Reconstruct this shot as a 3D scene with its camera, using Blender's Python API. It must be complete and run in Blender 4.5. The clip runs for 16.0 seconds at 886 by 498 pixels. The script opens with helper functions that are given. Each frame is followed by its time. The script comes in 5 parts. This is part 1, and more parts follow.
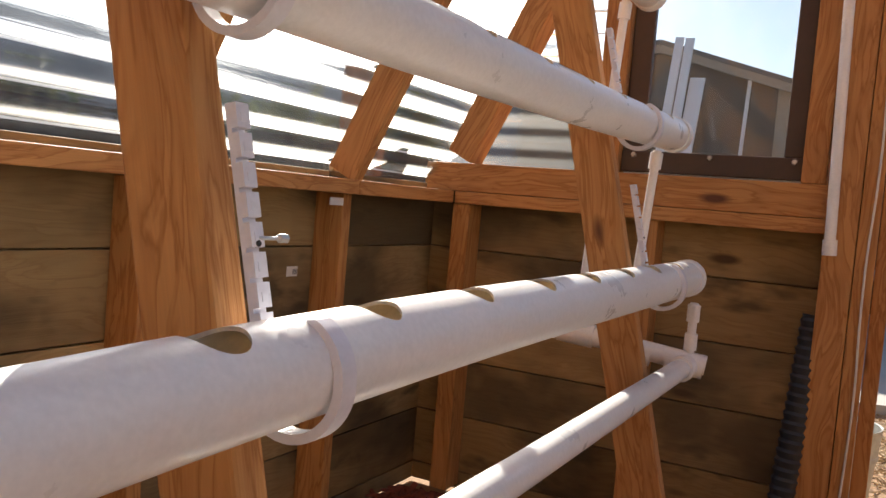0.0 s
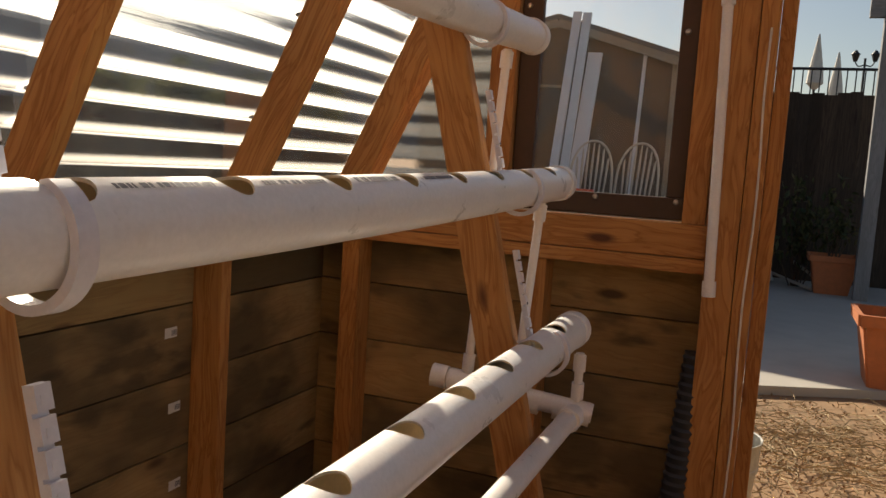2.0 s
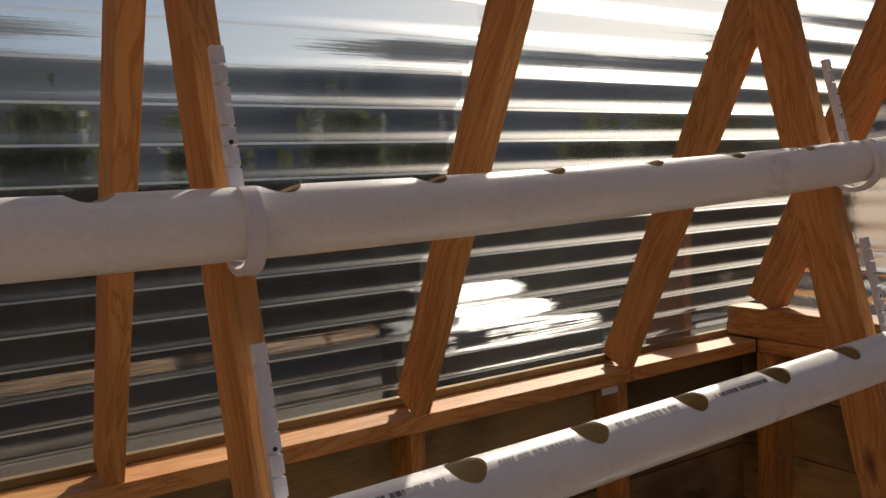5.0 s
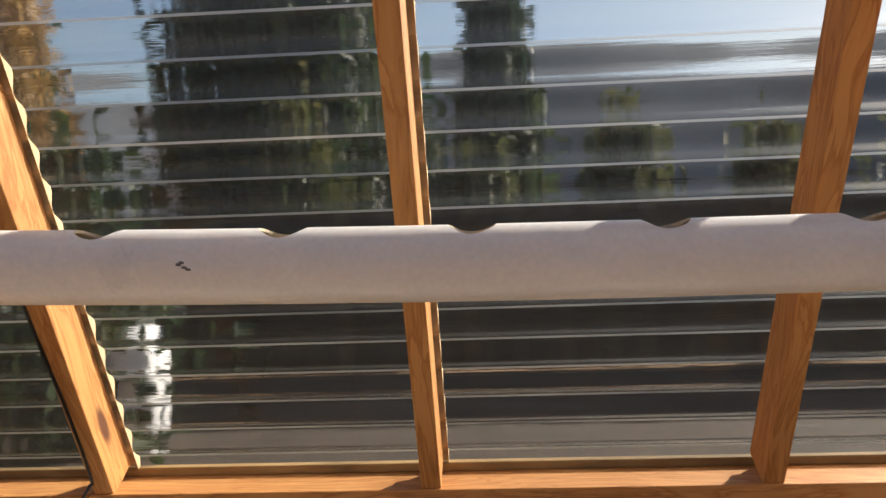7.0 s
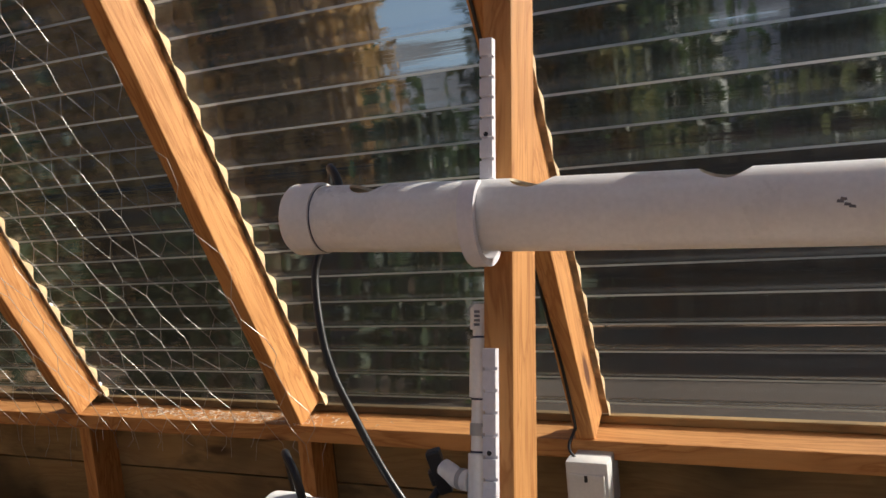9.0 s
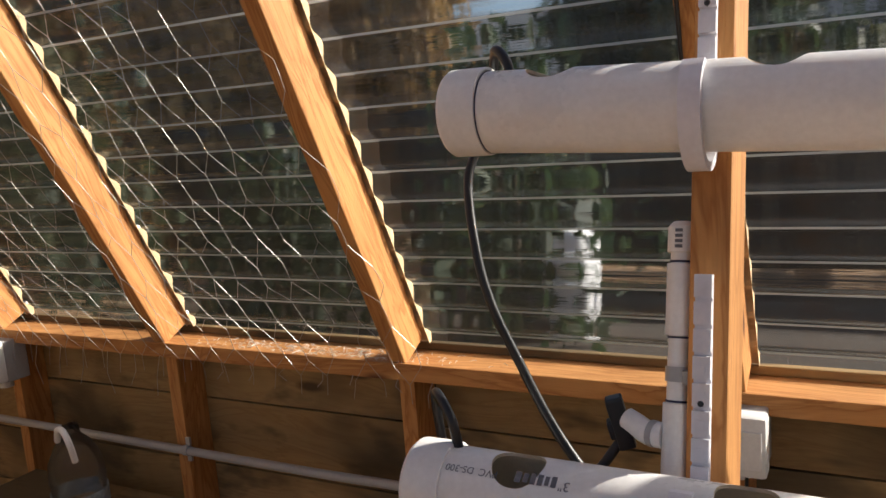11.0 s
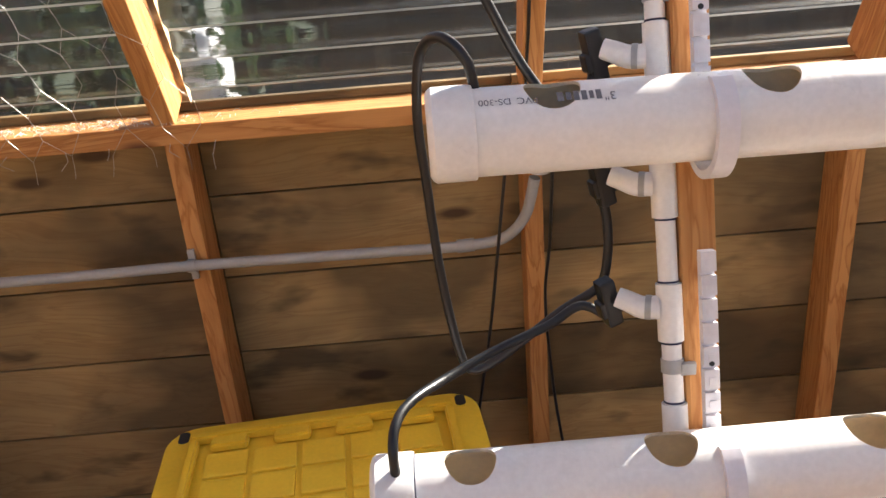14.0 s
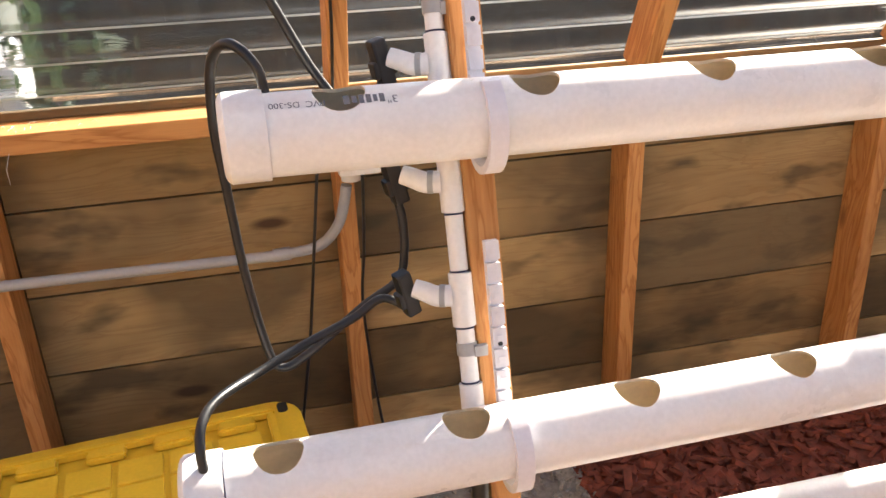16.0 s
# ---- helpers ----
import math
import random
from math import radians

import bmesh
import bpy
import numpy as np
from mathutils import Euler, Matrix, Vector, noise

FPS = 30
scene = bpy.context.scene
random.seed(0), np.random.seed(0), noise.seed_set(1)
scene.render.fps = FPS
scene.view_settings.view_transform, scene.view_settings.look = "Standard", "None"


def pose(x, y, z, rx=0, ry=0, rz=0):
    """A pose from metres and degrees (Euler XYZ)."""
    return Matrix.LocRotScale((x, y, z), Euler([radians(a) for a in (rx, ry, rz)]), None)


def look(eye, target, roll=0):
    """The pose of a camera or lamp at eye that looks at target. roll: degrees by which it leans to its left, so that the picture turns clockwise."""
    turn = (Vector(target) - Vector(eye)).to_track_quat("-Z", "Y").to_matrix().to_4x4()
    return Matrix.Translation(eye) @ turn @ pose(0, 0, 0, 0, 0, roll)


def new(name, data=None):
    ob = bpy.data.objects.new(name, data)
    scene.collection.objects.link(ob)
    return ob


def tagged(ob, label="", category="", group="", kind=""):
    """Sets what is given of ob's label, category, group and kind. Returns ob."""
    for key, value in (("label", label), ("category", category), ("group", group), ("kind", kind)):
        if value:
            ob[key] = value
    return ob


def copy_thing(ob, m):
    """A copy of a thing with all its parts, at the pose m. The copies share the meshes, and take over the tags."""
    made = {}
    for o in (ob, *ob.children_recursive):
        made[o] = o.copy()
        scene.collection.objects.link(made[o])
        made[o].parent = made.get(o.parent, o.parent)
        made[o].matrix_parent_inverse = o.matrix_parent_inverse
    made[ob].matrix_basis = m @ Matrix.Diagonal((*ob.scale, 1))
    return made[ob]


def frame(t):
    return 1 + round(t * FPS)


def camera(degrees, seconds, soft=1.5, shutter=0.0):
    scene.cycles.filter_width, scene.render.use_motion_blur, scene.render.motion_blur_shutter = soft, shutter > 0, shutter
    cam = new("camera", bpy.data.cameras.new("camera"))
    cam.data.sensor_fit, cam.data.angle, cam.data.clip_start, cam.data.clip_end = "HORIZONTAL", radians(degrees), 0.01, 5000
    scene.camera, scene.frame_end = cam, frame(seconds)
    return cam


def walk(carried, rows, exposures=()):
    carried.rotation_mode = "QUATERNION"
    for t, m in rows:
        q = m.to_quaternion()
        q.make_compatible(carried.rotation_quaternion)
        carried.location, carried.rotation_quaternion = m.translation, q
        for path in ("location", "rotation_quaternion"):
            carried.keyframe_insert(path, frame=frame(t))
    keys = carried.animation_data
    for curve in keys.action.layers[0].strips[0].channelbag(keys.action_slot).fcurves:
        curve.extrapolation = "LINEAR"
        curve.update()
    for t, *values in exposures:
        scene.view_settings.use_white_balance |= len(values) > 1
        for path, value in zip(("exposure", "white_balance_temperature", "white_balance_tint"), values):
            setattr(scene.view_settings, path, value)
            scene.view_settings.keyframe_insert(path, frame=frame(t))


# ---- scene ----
cam = camera(57.0, 16.0)
PATH = [
    (0, (-0.568, -0.392, 0.947), (1.194, 0.548, 0.832), 4.9),
    (0.5, (-0.557, -0.408, 0.956), (1.264, 0.416, 0.89), 4.6),
    (1, (-0.549, -0.404, 0.967), (1.304, 0.341, 0.87), 4.0),
    (1.5, (-0.533, -0.366, 1.004), (1.33, 0.347, 0.869), 3.3),
    (2, (-0.496, -0.407, 1.194), (1.353, 0.326, 0.986), 3.7),
    (2.5, (-0.469, -0.487, 1.337), (1.321, 0.321, 0.96), 1.5),
    (3, (-0.406, -0.581, 1.426), (1.304, 0.397, 1.076), 1.4),
    (3.2, (-0.344, -0.617, 1.458), (1.366, 0.376, 1.161), 2.2),
    (5.3, (-0.391, -0.698, 1.505), (0.525, 1.074, 1.359), -2.8),
    (5.5, (-0.406, -0.689, 1.506), (0.383, 1.144, 1.377), -2.8),
    (6, (-0.465, -0.67, 1.516), (-0.05, 1.283, 1.39), -2.6),
    (6.5, (-0.507, -0.665, 1.523), (-0.423, 1.329, 1.406), -2.5),
    (7, (-0.603, -0.687, 1.537), (-0.725, 1.305, 1.406), -2.2),
    (7.5, (-0.701, -0.675, 1.529), (-1.011, 1.293, 1.351), -1.8),
    (8, (-0.8, -0.667, 1.526), (-1.281, 1.261, 1.293), -2.6),
    (8.5, (-0.887, -0.673, 1.53), (-1.531, 1.207, 1.308), -4.6),
    (9, (-0.96, -0.692, 1.544), (-1.773, 1.124, 1.338), -5.5),
    (9.5, (-1.0, -0.714, 1.543), (-1.93, 1.044, 1.332), -4.3),
    (9.7, (-1.018, -0.726, 1.541), (-1.977, 1.016, 1.325), -4.2),
    (11.8, (-1.261, -0.525, 1.446), (-2.097, 1.238, 1.006), -3.3),
    (12, (-1.296, -0.525, 1.434), (-1.952, 1.304, 0.958), -2.7),
    (12.5, (-1.46, -0.577, 1.393), (-1.672, 1.326, 0.816), -7.3),
    (13, (-1.549, -0.636, 1.371), (-1.665, 1.237, 0.68), -7.9),
    (13.5, (-1.554, -0.666, 1.351), (-1.614, 1.192, 0.613), -6.4),
    (14, (-1.56, -0.666, 1.334), (-1.558, 1.169, 0.539), -4.8),
    (14.5, (-1.564, -0.673, 1.32), (-1.489, 1.143, 0.485), -3.3),
    (15, (-1.563, -0.681, 1.308), (-1.418, 1.112, 0.433), -2.7),
    (15.5, (-1.55, -0.701, 1.318), (-1.267, 1.096, 0.488), -2.4),
    (16, (-1.53, -0.723, 1.331), (-1.124, 1.073, 0.55), -2.3),
]
EXPOSURE = ((0.0, 1.3, 6250), (0.5, 1.08, 6250), (1.0, 0.65, 6450), (1.5, 0.33, 6650), (2.0, 0.51, 7250), (3.2, 0.76, 6850), (5.3, 0.0, 6650), (6.0, 0.1, 6650), (7.0, 0.7, 6600), (8.5, 0.38, 6350), (9.0, 0.28, 6250), (9.7, 0.38, 6250), (12.0, 0.95, 6150), (13.0, 1.5, 6050), (14.0, 1.75, 6250), (15.0, 1.88, 6250), (16.0, 2.23, 6450))
walk(cam, [(t, look(eye, target, roll)) for t, eye, target, roll in PATH],
     [(t, s, k, 11) for t, s, k in EXPOSURE])

# ---- light ----
SUN_AZ, SUN_EL = radians(43), radians(30)
world = bpy.data.worlds.new("world")
scene.world = world
world.use_nodes = True
wn = world.node_tree.nodes
sky = wn.new("ShaderNodeTexSky")
sky.sky_type, sky.sun_disc = "NISHITA", False
sky.sun_elevation, sky.sun_rotation = SUN_EL, radians(90) - SUN_AZ
world.node_tree.links.new(sky.outputs[0], wn["Background"].inputs[0])
wn["Background"].inputs[1].default_value = 0.06
sun = new("sun", bpy.data.lights.new("sun", "SUN"))
sun.data.energy, sun.data.angle, sun.data.color = 5.0, radians(0.6), (1.0, 0.92, 0.78)
sun.matrix_world = look((math.cos(SUN_AZ) * math.cos(SUN_EL) * 20, math.sin(SUN_AZ) * math.cos(SUN_EL) * 20, math.sin(SUN_EL) * 20), (0, 0, 0))


# ---- materials ----
def material(name):
    m = bpy.data.materials.new(name)
    m.use_nodes = True
    nt = m.node_tree
    return m, nt, nt.nodes["Principled BSDF"]


def node(nt, kind, **inputs):
    n = nt.nodes.new(kind)
    for k, v in inputs.items():
        key = k.replace("_", " ")
        if isinstance(v, bpy.types.NodeSocket):
            nt.links.new(v, n.inputs[key])
        else:
            n.inputs[key].default_value = v
    return n


def ramp(nt, fac, stops):
    r = nt.nodes.new("ShaderNodeValToRGB")
    while len(r.color_ramp.elements) < len(stops):
        r.color_ramp.elements.new(0.5)
    for e, (p, c) in zip(r.color_ramp.elements, stops):
        e.position, e.color = p, (*c, 1) if len(c) == 3 else c
    nt.links.new(fac, r.inputs[0])
    return r.outputs[0]


def mixed(nt, fac, a, b, how="MIX"):
    n = nt.nodes.new("ShaderNodeMix")
    n.data_type, n.blend_type = "RGBA", how
    for i, v in ((0, fac), (6, a), (7, b)):
        if isinstance(v, bpy.types.NodeSocket):
            nt.links.new(v, n.inputs[i])
        else:
            n.inputs[i].default_value = v if i == 0 else (*v, 1)
    return n.outputs[2]


def coords(nt, scale, shift=True, kind="Object"):
    """Object coordinates, scaled, and moved by a random step for each object."""
    tc = nt.nodes.new("ShaderNodeTexCoord")
    mp = nt.nodes.new("ShaderNodeMapping")
    nt.links.new(tc.outputs[kind], mp.inputs[0])
    mp.inputs[3].default_value = scale
    if shift:
        oi = nt.nodes.new("ShaderNodeObjectInfo")
        mu = nt.nodes.new("ShaderNodeMath")
        mu.operation = "MULTIPLY"
        mu.inputs[1].default_value = 37.0
        nt.links.new(oi.outputs["Random"], mu.inputs[0])
        nt.links.new(mu.outputs[0], mp.inputs[1])
    return mp.outputs[0]


def bump(nt, b, height, strength, distance):
    n = node(nt, "ShaderNodeBump", Height=height, Strength=strength, Distance=distance)
    nt.links.new(n.outputs[0], b.inputs["Normal"])


def wood(name, light, dark, knot, rough=0.62, stain=None, stain_amount=0.0):
    """Sawn softwood, its grain along the piece's own z."""
    m, nt, b = material(name)
    co = coords(nt, (26, 26, 1.3))
    warp = node(nt, "ShaderNodeTexNoise", Vector=coords(nt, (5, 5, 1.6)), Scale=1.0, Detail=2.0)
    mixv = nt.nodes.new("ShaderNodeVectorMath")
    mixv.operation = "MULTIPLY_ADD"
    nt.links.new(warp.outputs["Color"], mixv.inputs[0])
    mixv.inputs[1].default_value = (5.0, 5.0, 1.0)
    nt.links.new(co, mixv.inputs[2])
    rings = node(nt, "ShaderNodeTexNoise", Vector=mixv.outputs[0], Scale=2.2, Detail=3.0, Roughness=0.5)
    fine = node(nt, "ShaderNodeTexNoise", Vector=coords(nt, (420, 420, 9)), Scale=1.0, Detail=3.0)
    col = ramp(nt, rings.outputs[0], [(0.36, light), (0.5, tuple((p + q) / 2 for p, q in zip(light, dark))), (0.54, dark), (0.6, light)])
    col = mixed(nt, 0.35, col, ramp(nt, fine.outputs[0], [(0.3, dark), (0.7, light)]), "MULTIPLY")
    big = node(nt, "ShaderNodeTexNoise", Vector=coords(nt, (6, 6, 1.2)), Scale=1.0, Detail=3.0)
    col = mixed(nt, 0.5, col, ramp(nt, big.outputs[0], [(0.3, (0.72, 0.66, 0.6)), (0.65, (1.15, 1.12, 1.1))]), "MULTIPLY")
    vor = node(nt, "ShaderNodeTexVoronoi", Vector=coords(nt, (7, 7, 2.4)), Scale=1.0, Randomness=1.0)
    col = mixed(nt, ramp(nt, vor.outputs["Distance"], [(0.07, (1, 1, 1)), (0.13, (0, 0, 0))]), col, knot)
    if stain:
        wide = node(nt, "ShaderNodeTexNoise", Vector=coords(nt, (2.2, 2.2, 1.5)), Scale=1.0, Detail=4.0, Roughness=0.5)
        fac = ramp(nt, wide.outputs[0], [(0.56 - stain_amount, (0, 0, 0)), (0.70 - stain_amount, (0.8, 0.8, 0.8))])
        col = mixed(nt, fac, col, stain)
        st = node(nt, "ShaderNodeTexNoise", Vector=coords(nt, (12, 12, 5)), Scale=1.0, Detail=3.0, Roughness=0.5)
        fac = ramp(nt, st.outputs[0], [(0.68 - stain_amount, (0, 0, 0)), (0.80 - stain_amount, (0.7, 0.7, 0.7))])
        col = mixed(nt, fac, col, stain)
        tone = nt.nodes.new("ShaderNodeObjectInfo")
        col = mixed(nt, 1.0, col, ramp(nt, tone.outputs["Random"], [(0.0, (0.72, 0.7, 0.66)), (0.5, (1.0, 1.0, 1.0)), (1.0, (1.3, 1.3, 1.25))]), "MULTIPLY")
    nt.links.new(col, b.inputs["Base Color"])
    b.inputs["Roughness"].default_value = rough
    b.inputs["Specular IOR Level"].default_value = 0.3
    bump(nt, b, fine.outputs[0], 0.35, 0.002)
    return m


FIR = wood("fir_lumber", (0.62, 0.345, 0.128), (0.42, 0.195, 0.062), (0.11, 0.04, 0.018))
BOARD = wood("plank_board", (0.5, 0.365, 0.18), (0.42, 0.29, 0.14), (0.1, 0.055, 0.028), 0.75, (0.065, 0.05, 0.03), 0.10)
FENCE_WOOD = wood("weathered_fence_wood", (0.10, 0.075, 0.058), (0.05, 0.037, 0.03), (0.03, 0.02, 0.018), 0.85, (0.03, 0.024, 0.02), 0.05)
CEDAR = wood("reddish_outdoor_wood", (0.42, 0.2, 0.09), (0.25, 0.11, 0.05), (0.1, 0.05, 0.03), 0.75)
GREY_WOOD = wood("grey_painted_wood", (0.34, 0.35, 0.37), (0.26, 0.27, 0.28), (0.2, 0.2, 0.2), 0.7)


def plain(name, colour, rough=0.5, metal=0.0, vary=0.15, scale=14.0, bumps=0.0, fine_scale=160.0, spec=0.5, dirt=None, dirt_at=0.66):
    """One colour with grain and wear at two scales."""
    m, nt, b = material(name)
    big = node(nt, "ShaderNodeTexNoise", Vector=coords(nt, (scale,) * 3), Scale=1.0, Detail=5.0, Roughness=0.6)
    small = node(nt, "ShaderNodeTexNoise", Vector=coords(nt, (fine_scale,) * 3), Scale=1.0, Detail=3.0)
    lo, hi = tuple(c * (1 - vary) for c in colour), tuple(min(1, c * (1 + vary * 0.6)) for c in colour)
    col = ramp(nt, big.outputs[0], [(0.3, lo), (0.68, hi)])
    col = mixed(nt, 0.25, col, ramp(nt, small.outputs[0], [(0.3, (0.8, 0.8, 0.8)), (0.7, (1.1, 1.1, 1.1))]), "MULTIPLY")
    if dirt:
        d = node(nt, "ShaderNodeTexNoise", Vector=coords(nt, (scale * 1.7,) * 3), Scale=1.0, Detail=8.0, Roughness=0.7)
        col = mixed(nt, ramp(nt, d.outputs[0], [(dirt_at, (0, 0, 0)), (dirt_at + 0.12, (0.7, 0.7, 0.7))]), col, dirt)
    nt.links.new(col, b.inputs["Base Color"])
    nt.links.new(ramp(nt, big.outputs[0], [(0.3, (max(0, rough - 0.1),) * 3), (0.7, (min(1, rough + 0.1),) * 3)]), b.inputs["Roughness"])
    b.inputs["Metallic"].default_value = metal
    b.inputs["Specular IOR Level"].default_value = spec
    if bumps:
        bump(nt, b, small.outputs[0], bumps, 0.003)
    return m


PVC = plain("white_pvc", (0.82, 0.805, 0.79), 0.34, vary=0.05, scale=9, dirt=(0.55, 0.47, 0.38), dirt_at=0.68, spec=0.45)
HANGER = plain("pale_plastic_hanger", (0.74, 0.72, 0.76), 0.42, vary=0.05, scale=20)
PVC_CUT = plain("cut_pvc_edge", (0.62, 0.52, 0.38), 0.7, vary=0.2, scale=200)
# Tan bore colour stands in for sun glowing through the pipe wall.
PVC_BORE = plain("sun_tinted_bore", (0.86, 0.72, 0.52), 0.7, vary=0.1, scale=30)
BLACK = plain("black_rubber", (0.012, 0.012, 0.013), 0.38, vary=0.3, scale=40)
BLUE_INK = plain("dark_blue_ink", (0.01, 0.013, 0.05), 0.6)
INK = plain("grey_print_ink", (0.16, 0.16, 0.18), 0.6, vary=0.4, scale=120)
CONDUIT = plain("grey_conduit", (0.36, 0.36, 0.36), 0.45, vary=0.08)
STEEL = plain("zinc_steel", (0.55, 0.55, 0.55), 0.35, 1.0, vary=0.2)
GALV = plain("galvanised_steel", (0.5, 0.5, 0.47), 0.42, 0.9, vary=0.25, scale=25)
YELLOW = plain("yellow_plastic", (0.80, 0.52, 0.035), 0.42, vary=0.06, scale=12)
TOTE_BLACK = plain("black_plastic_tub", (0.02, 0.02, 0.02), 0.45)
WHITE_BOX = plain("white_plastic", (0.72, 0.71, 0.68), 0.4, vary=0.06, scale=20)
BROWN_FRAME = plain("dark_brown_frame_paint", (0.055, 0.028, 0.016), 0.5, vary=0.2, scale=30)
DARK_PIPE = plain("dark_ribbed_pipe", (0.035, 0.037, 0.04), 0.55, vary=0.3)
TERRACOTTA = plain("terracotta", (0.52, 0.17, 0.065), 0.7, vary=0.15, scale=16, bumps=0.2)
CONCRETE = plain("concrete", (0.46, 0.43, 0.38), 0.85, vary=0.12, scale=3, bumps=0.3, dirt=(0.28, 0.25, 0.22))
SIDING = plain("brown_stucco", (0.115, 0.083, 0.06), 0.8, vary=0.12, scale=3, bumps=0.3)
ROOFING = plain("grey_shingle", (0.14, 0.125, 0.11), 0.9, vary=0.2, scale=8, bumps=0.4)
TRIM_PAINT = plain("beige_trim_paint", (0.30, 0.25, 0.19), 0.7)
WHITE_PAINT = plain("white_painted_board", (0.76, 0.76, 0.78), 0.55, vary=0.06, scale=7, dirt=(0.3, 0.29, 0.28), dirt_at=0.68)
CHAIR_PAINT = plain("worn_cream_paint", (0.55, 0.5, 0.42), 0.6, vary=0.12)
RED_PLASTIC = plain("red_plastic", (0.75, 0.08, 0.04), 0.5)
BAG = plain("printed_soil_bag", (0.34, 0.36, 0.32), 0.4, vary=0.4, scale=11, dirt=(0.1, 0.22, 0.2), dirt_at=0.5)
PINK_BAG = plain("pink_plastic_bag", (0.5, 0.2, 0.25), 0.4, vary=0.3)
IRON = plain("black_iron", (0.02, 0.02, 0.022), 0.5)
CANVAS = plain("white_canvas", (0.7, 0.67, 0.6), 0.8, vary=0.1)
WIRE = plain("galvanised_wire", (0.4, 0.38, 0.35), 0.45, 0.6, vary=0.25, scale=60)
DIRT = plain("dry_brown_dirt", (0.33, 0.2, 0.105), 0.95, vary=0.3, scale=1.6, bumps=0.8, fine_scale=60, dirt=(0.2, 0.125, 0.065), dirt_at=0.55)
# Near-black ground colour: the shade behind the wall is painted in.
SHADE_GROUND = plain("shaded_ground_colour", (0.05, 0.036, 0.026), 0.95, vary=0.4, scale=2.4, bumps=0.8, fine_scale=50, dirt=(0.09, 0.065, 0.045), dirt_at=0.55)
STRAW = plain("dry_straw", (0.42, 0.31, 0.17), 0.8, vary=0.35, scale=30)
MULCH = plain("red_bark_mulch", (0.21, 0.055, 0.032), 0.85, vary=0.55, scale=26, bumps=0.4)
GRAVEL = plain("grey_gravel", (0.36, 0.34, 0.31), 0.85, vary=0.5, scale=22, bumps=0.3)
# Distance haze is mixed into this grey-blue base colour.
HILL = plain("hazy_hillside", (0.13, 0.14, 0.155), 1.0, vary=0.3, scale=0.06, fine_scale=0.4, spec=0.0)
BARK = plain("tree_bark", (0.09, 0.06, 0.04), 0.9, vary=0.3, scale=12, bumps=0.6)
SCALLOP_TAN = plain("tan_rafter_reflection", (0.62, 0.45, 0.26), 0.9, vary=0.15, scale=40)


def foliage(name, a, b_):
    m, nt, b = material(name)
    g = nt.nodes.new("ShaderNodeNewGeometry")
    nt.links.new(ramp(nt, g.outputs["Random Per Island"], [(0.0, a), (1.0, b_)]), b.inputs["Base Color"])
    b.inputs["Roughness"].default_value = 0.6
    tl = nt.nodes.new("ShaderNodeBsdfTranslucent")
    nt.links.new(ramp(nt, g.outputs["Random Per Island"], [(0.0, a), (1.0, b_)]), tl.inputs[0])
    ms = nt.nodes.new("ShaderNodeMixShader")
    ms.inputs[0].default_value = 0.4
    nt.links.new(b.outputs[0], ms.inputs[1])
    nt.links.new(tl.outputs[0], ms.inputs[2])
    nt.links.new(ms.outputs[0], nt.nodes["Material Output"].inputs[0])
    return m


LEAF_DARK = foliage("dark_conifer_foliage", (0.012, 0.028, 0.012), (0.05, 0.075, 0.03))
LEAF_SHRUB = foliage("olive_shrub_foliage", (0.035, 0.055, 0.02), (0.13, 0.13, 0.055))
# Dry brown, lightened in colour for the sun glowing through these crowns.
LEAF_BROWN = foliage("dry_sunlit_foliage", (0.14, 0.095, 0.04), (0.5, 0.32, 0.125))
LEAF_VINE = foliage("yellow_green_leaves", (0.22, 0.32, 0.03), (0.45, 0.5, 0.08))


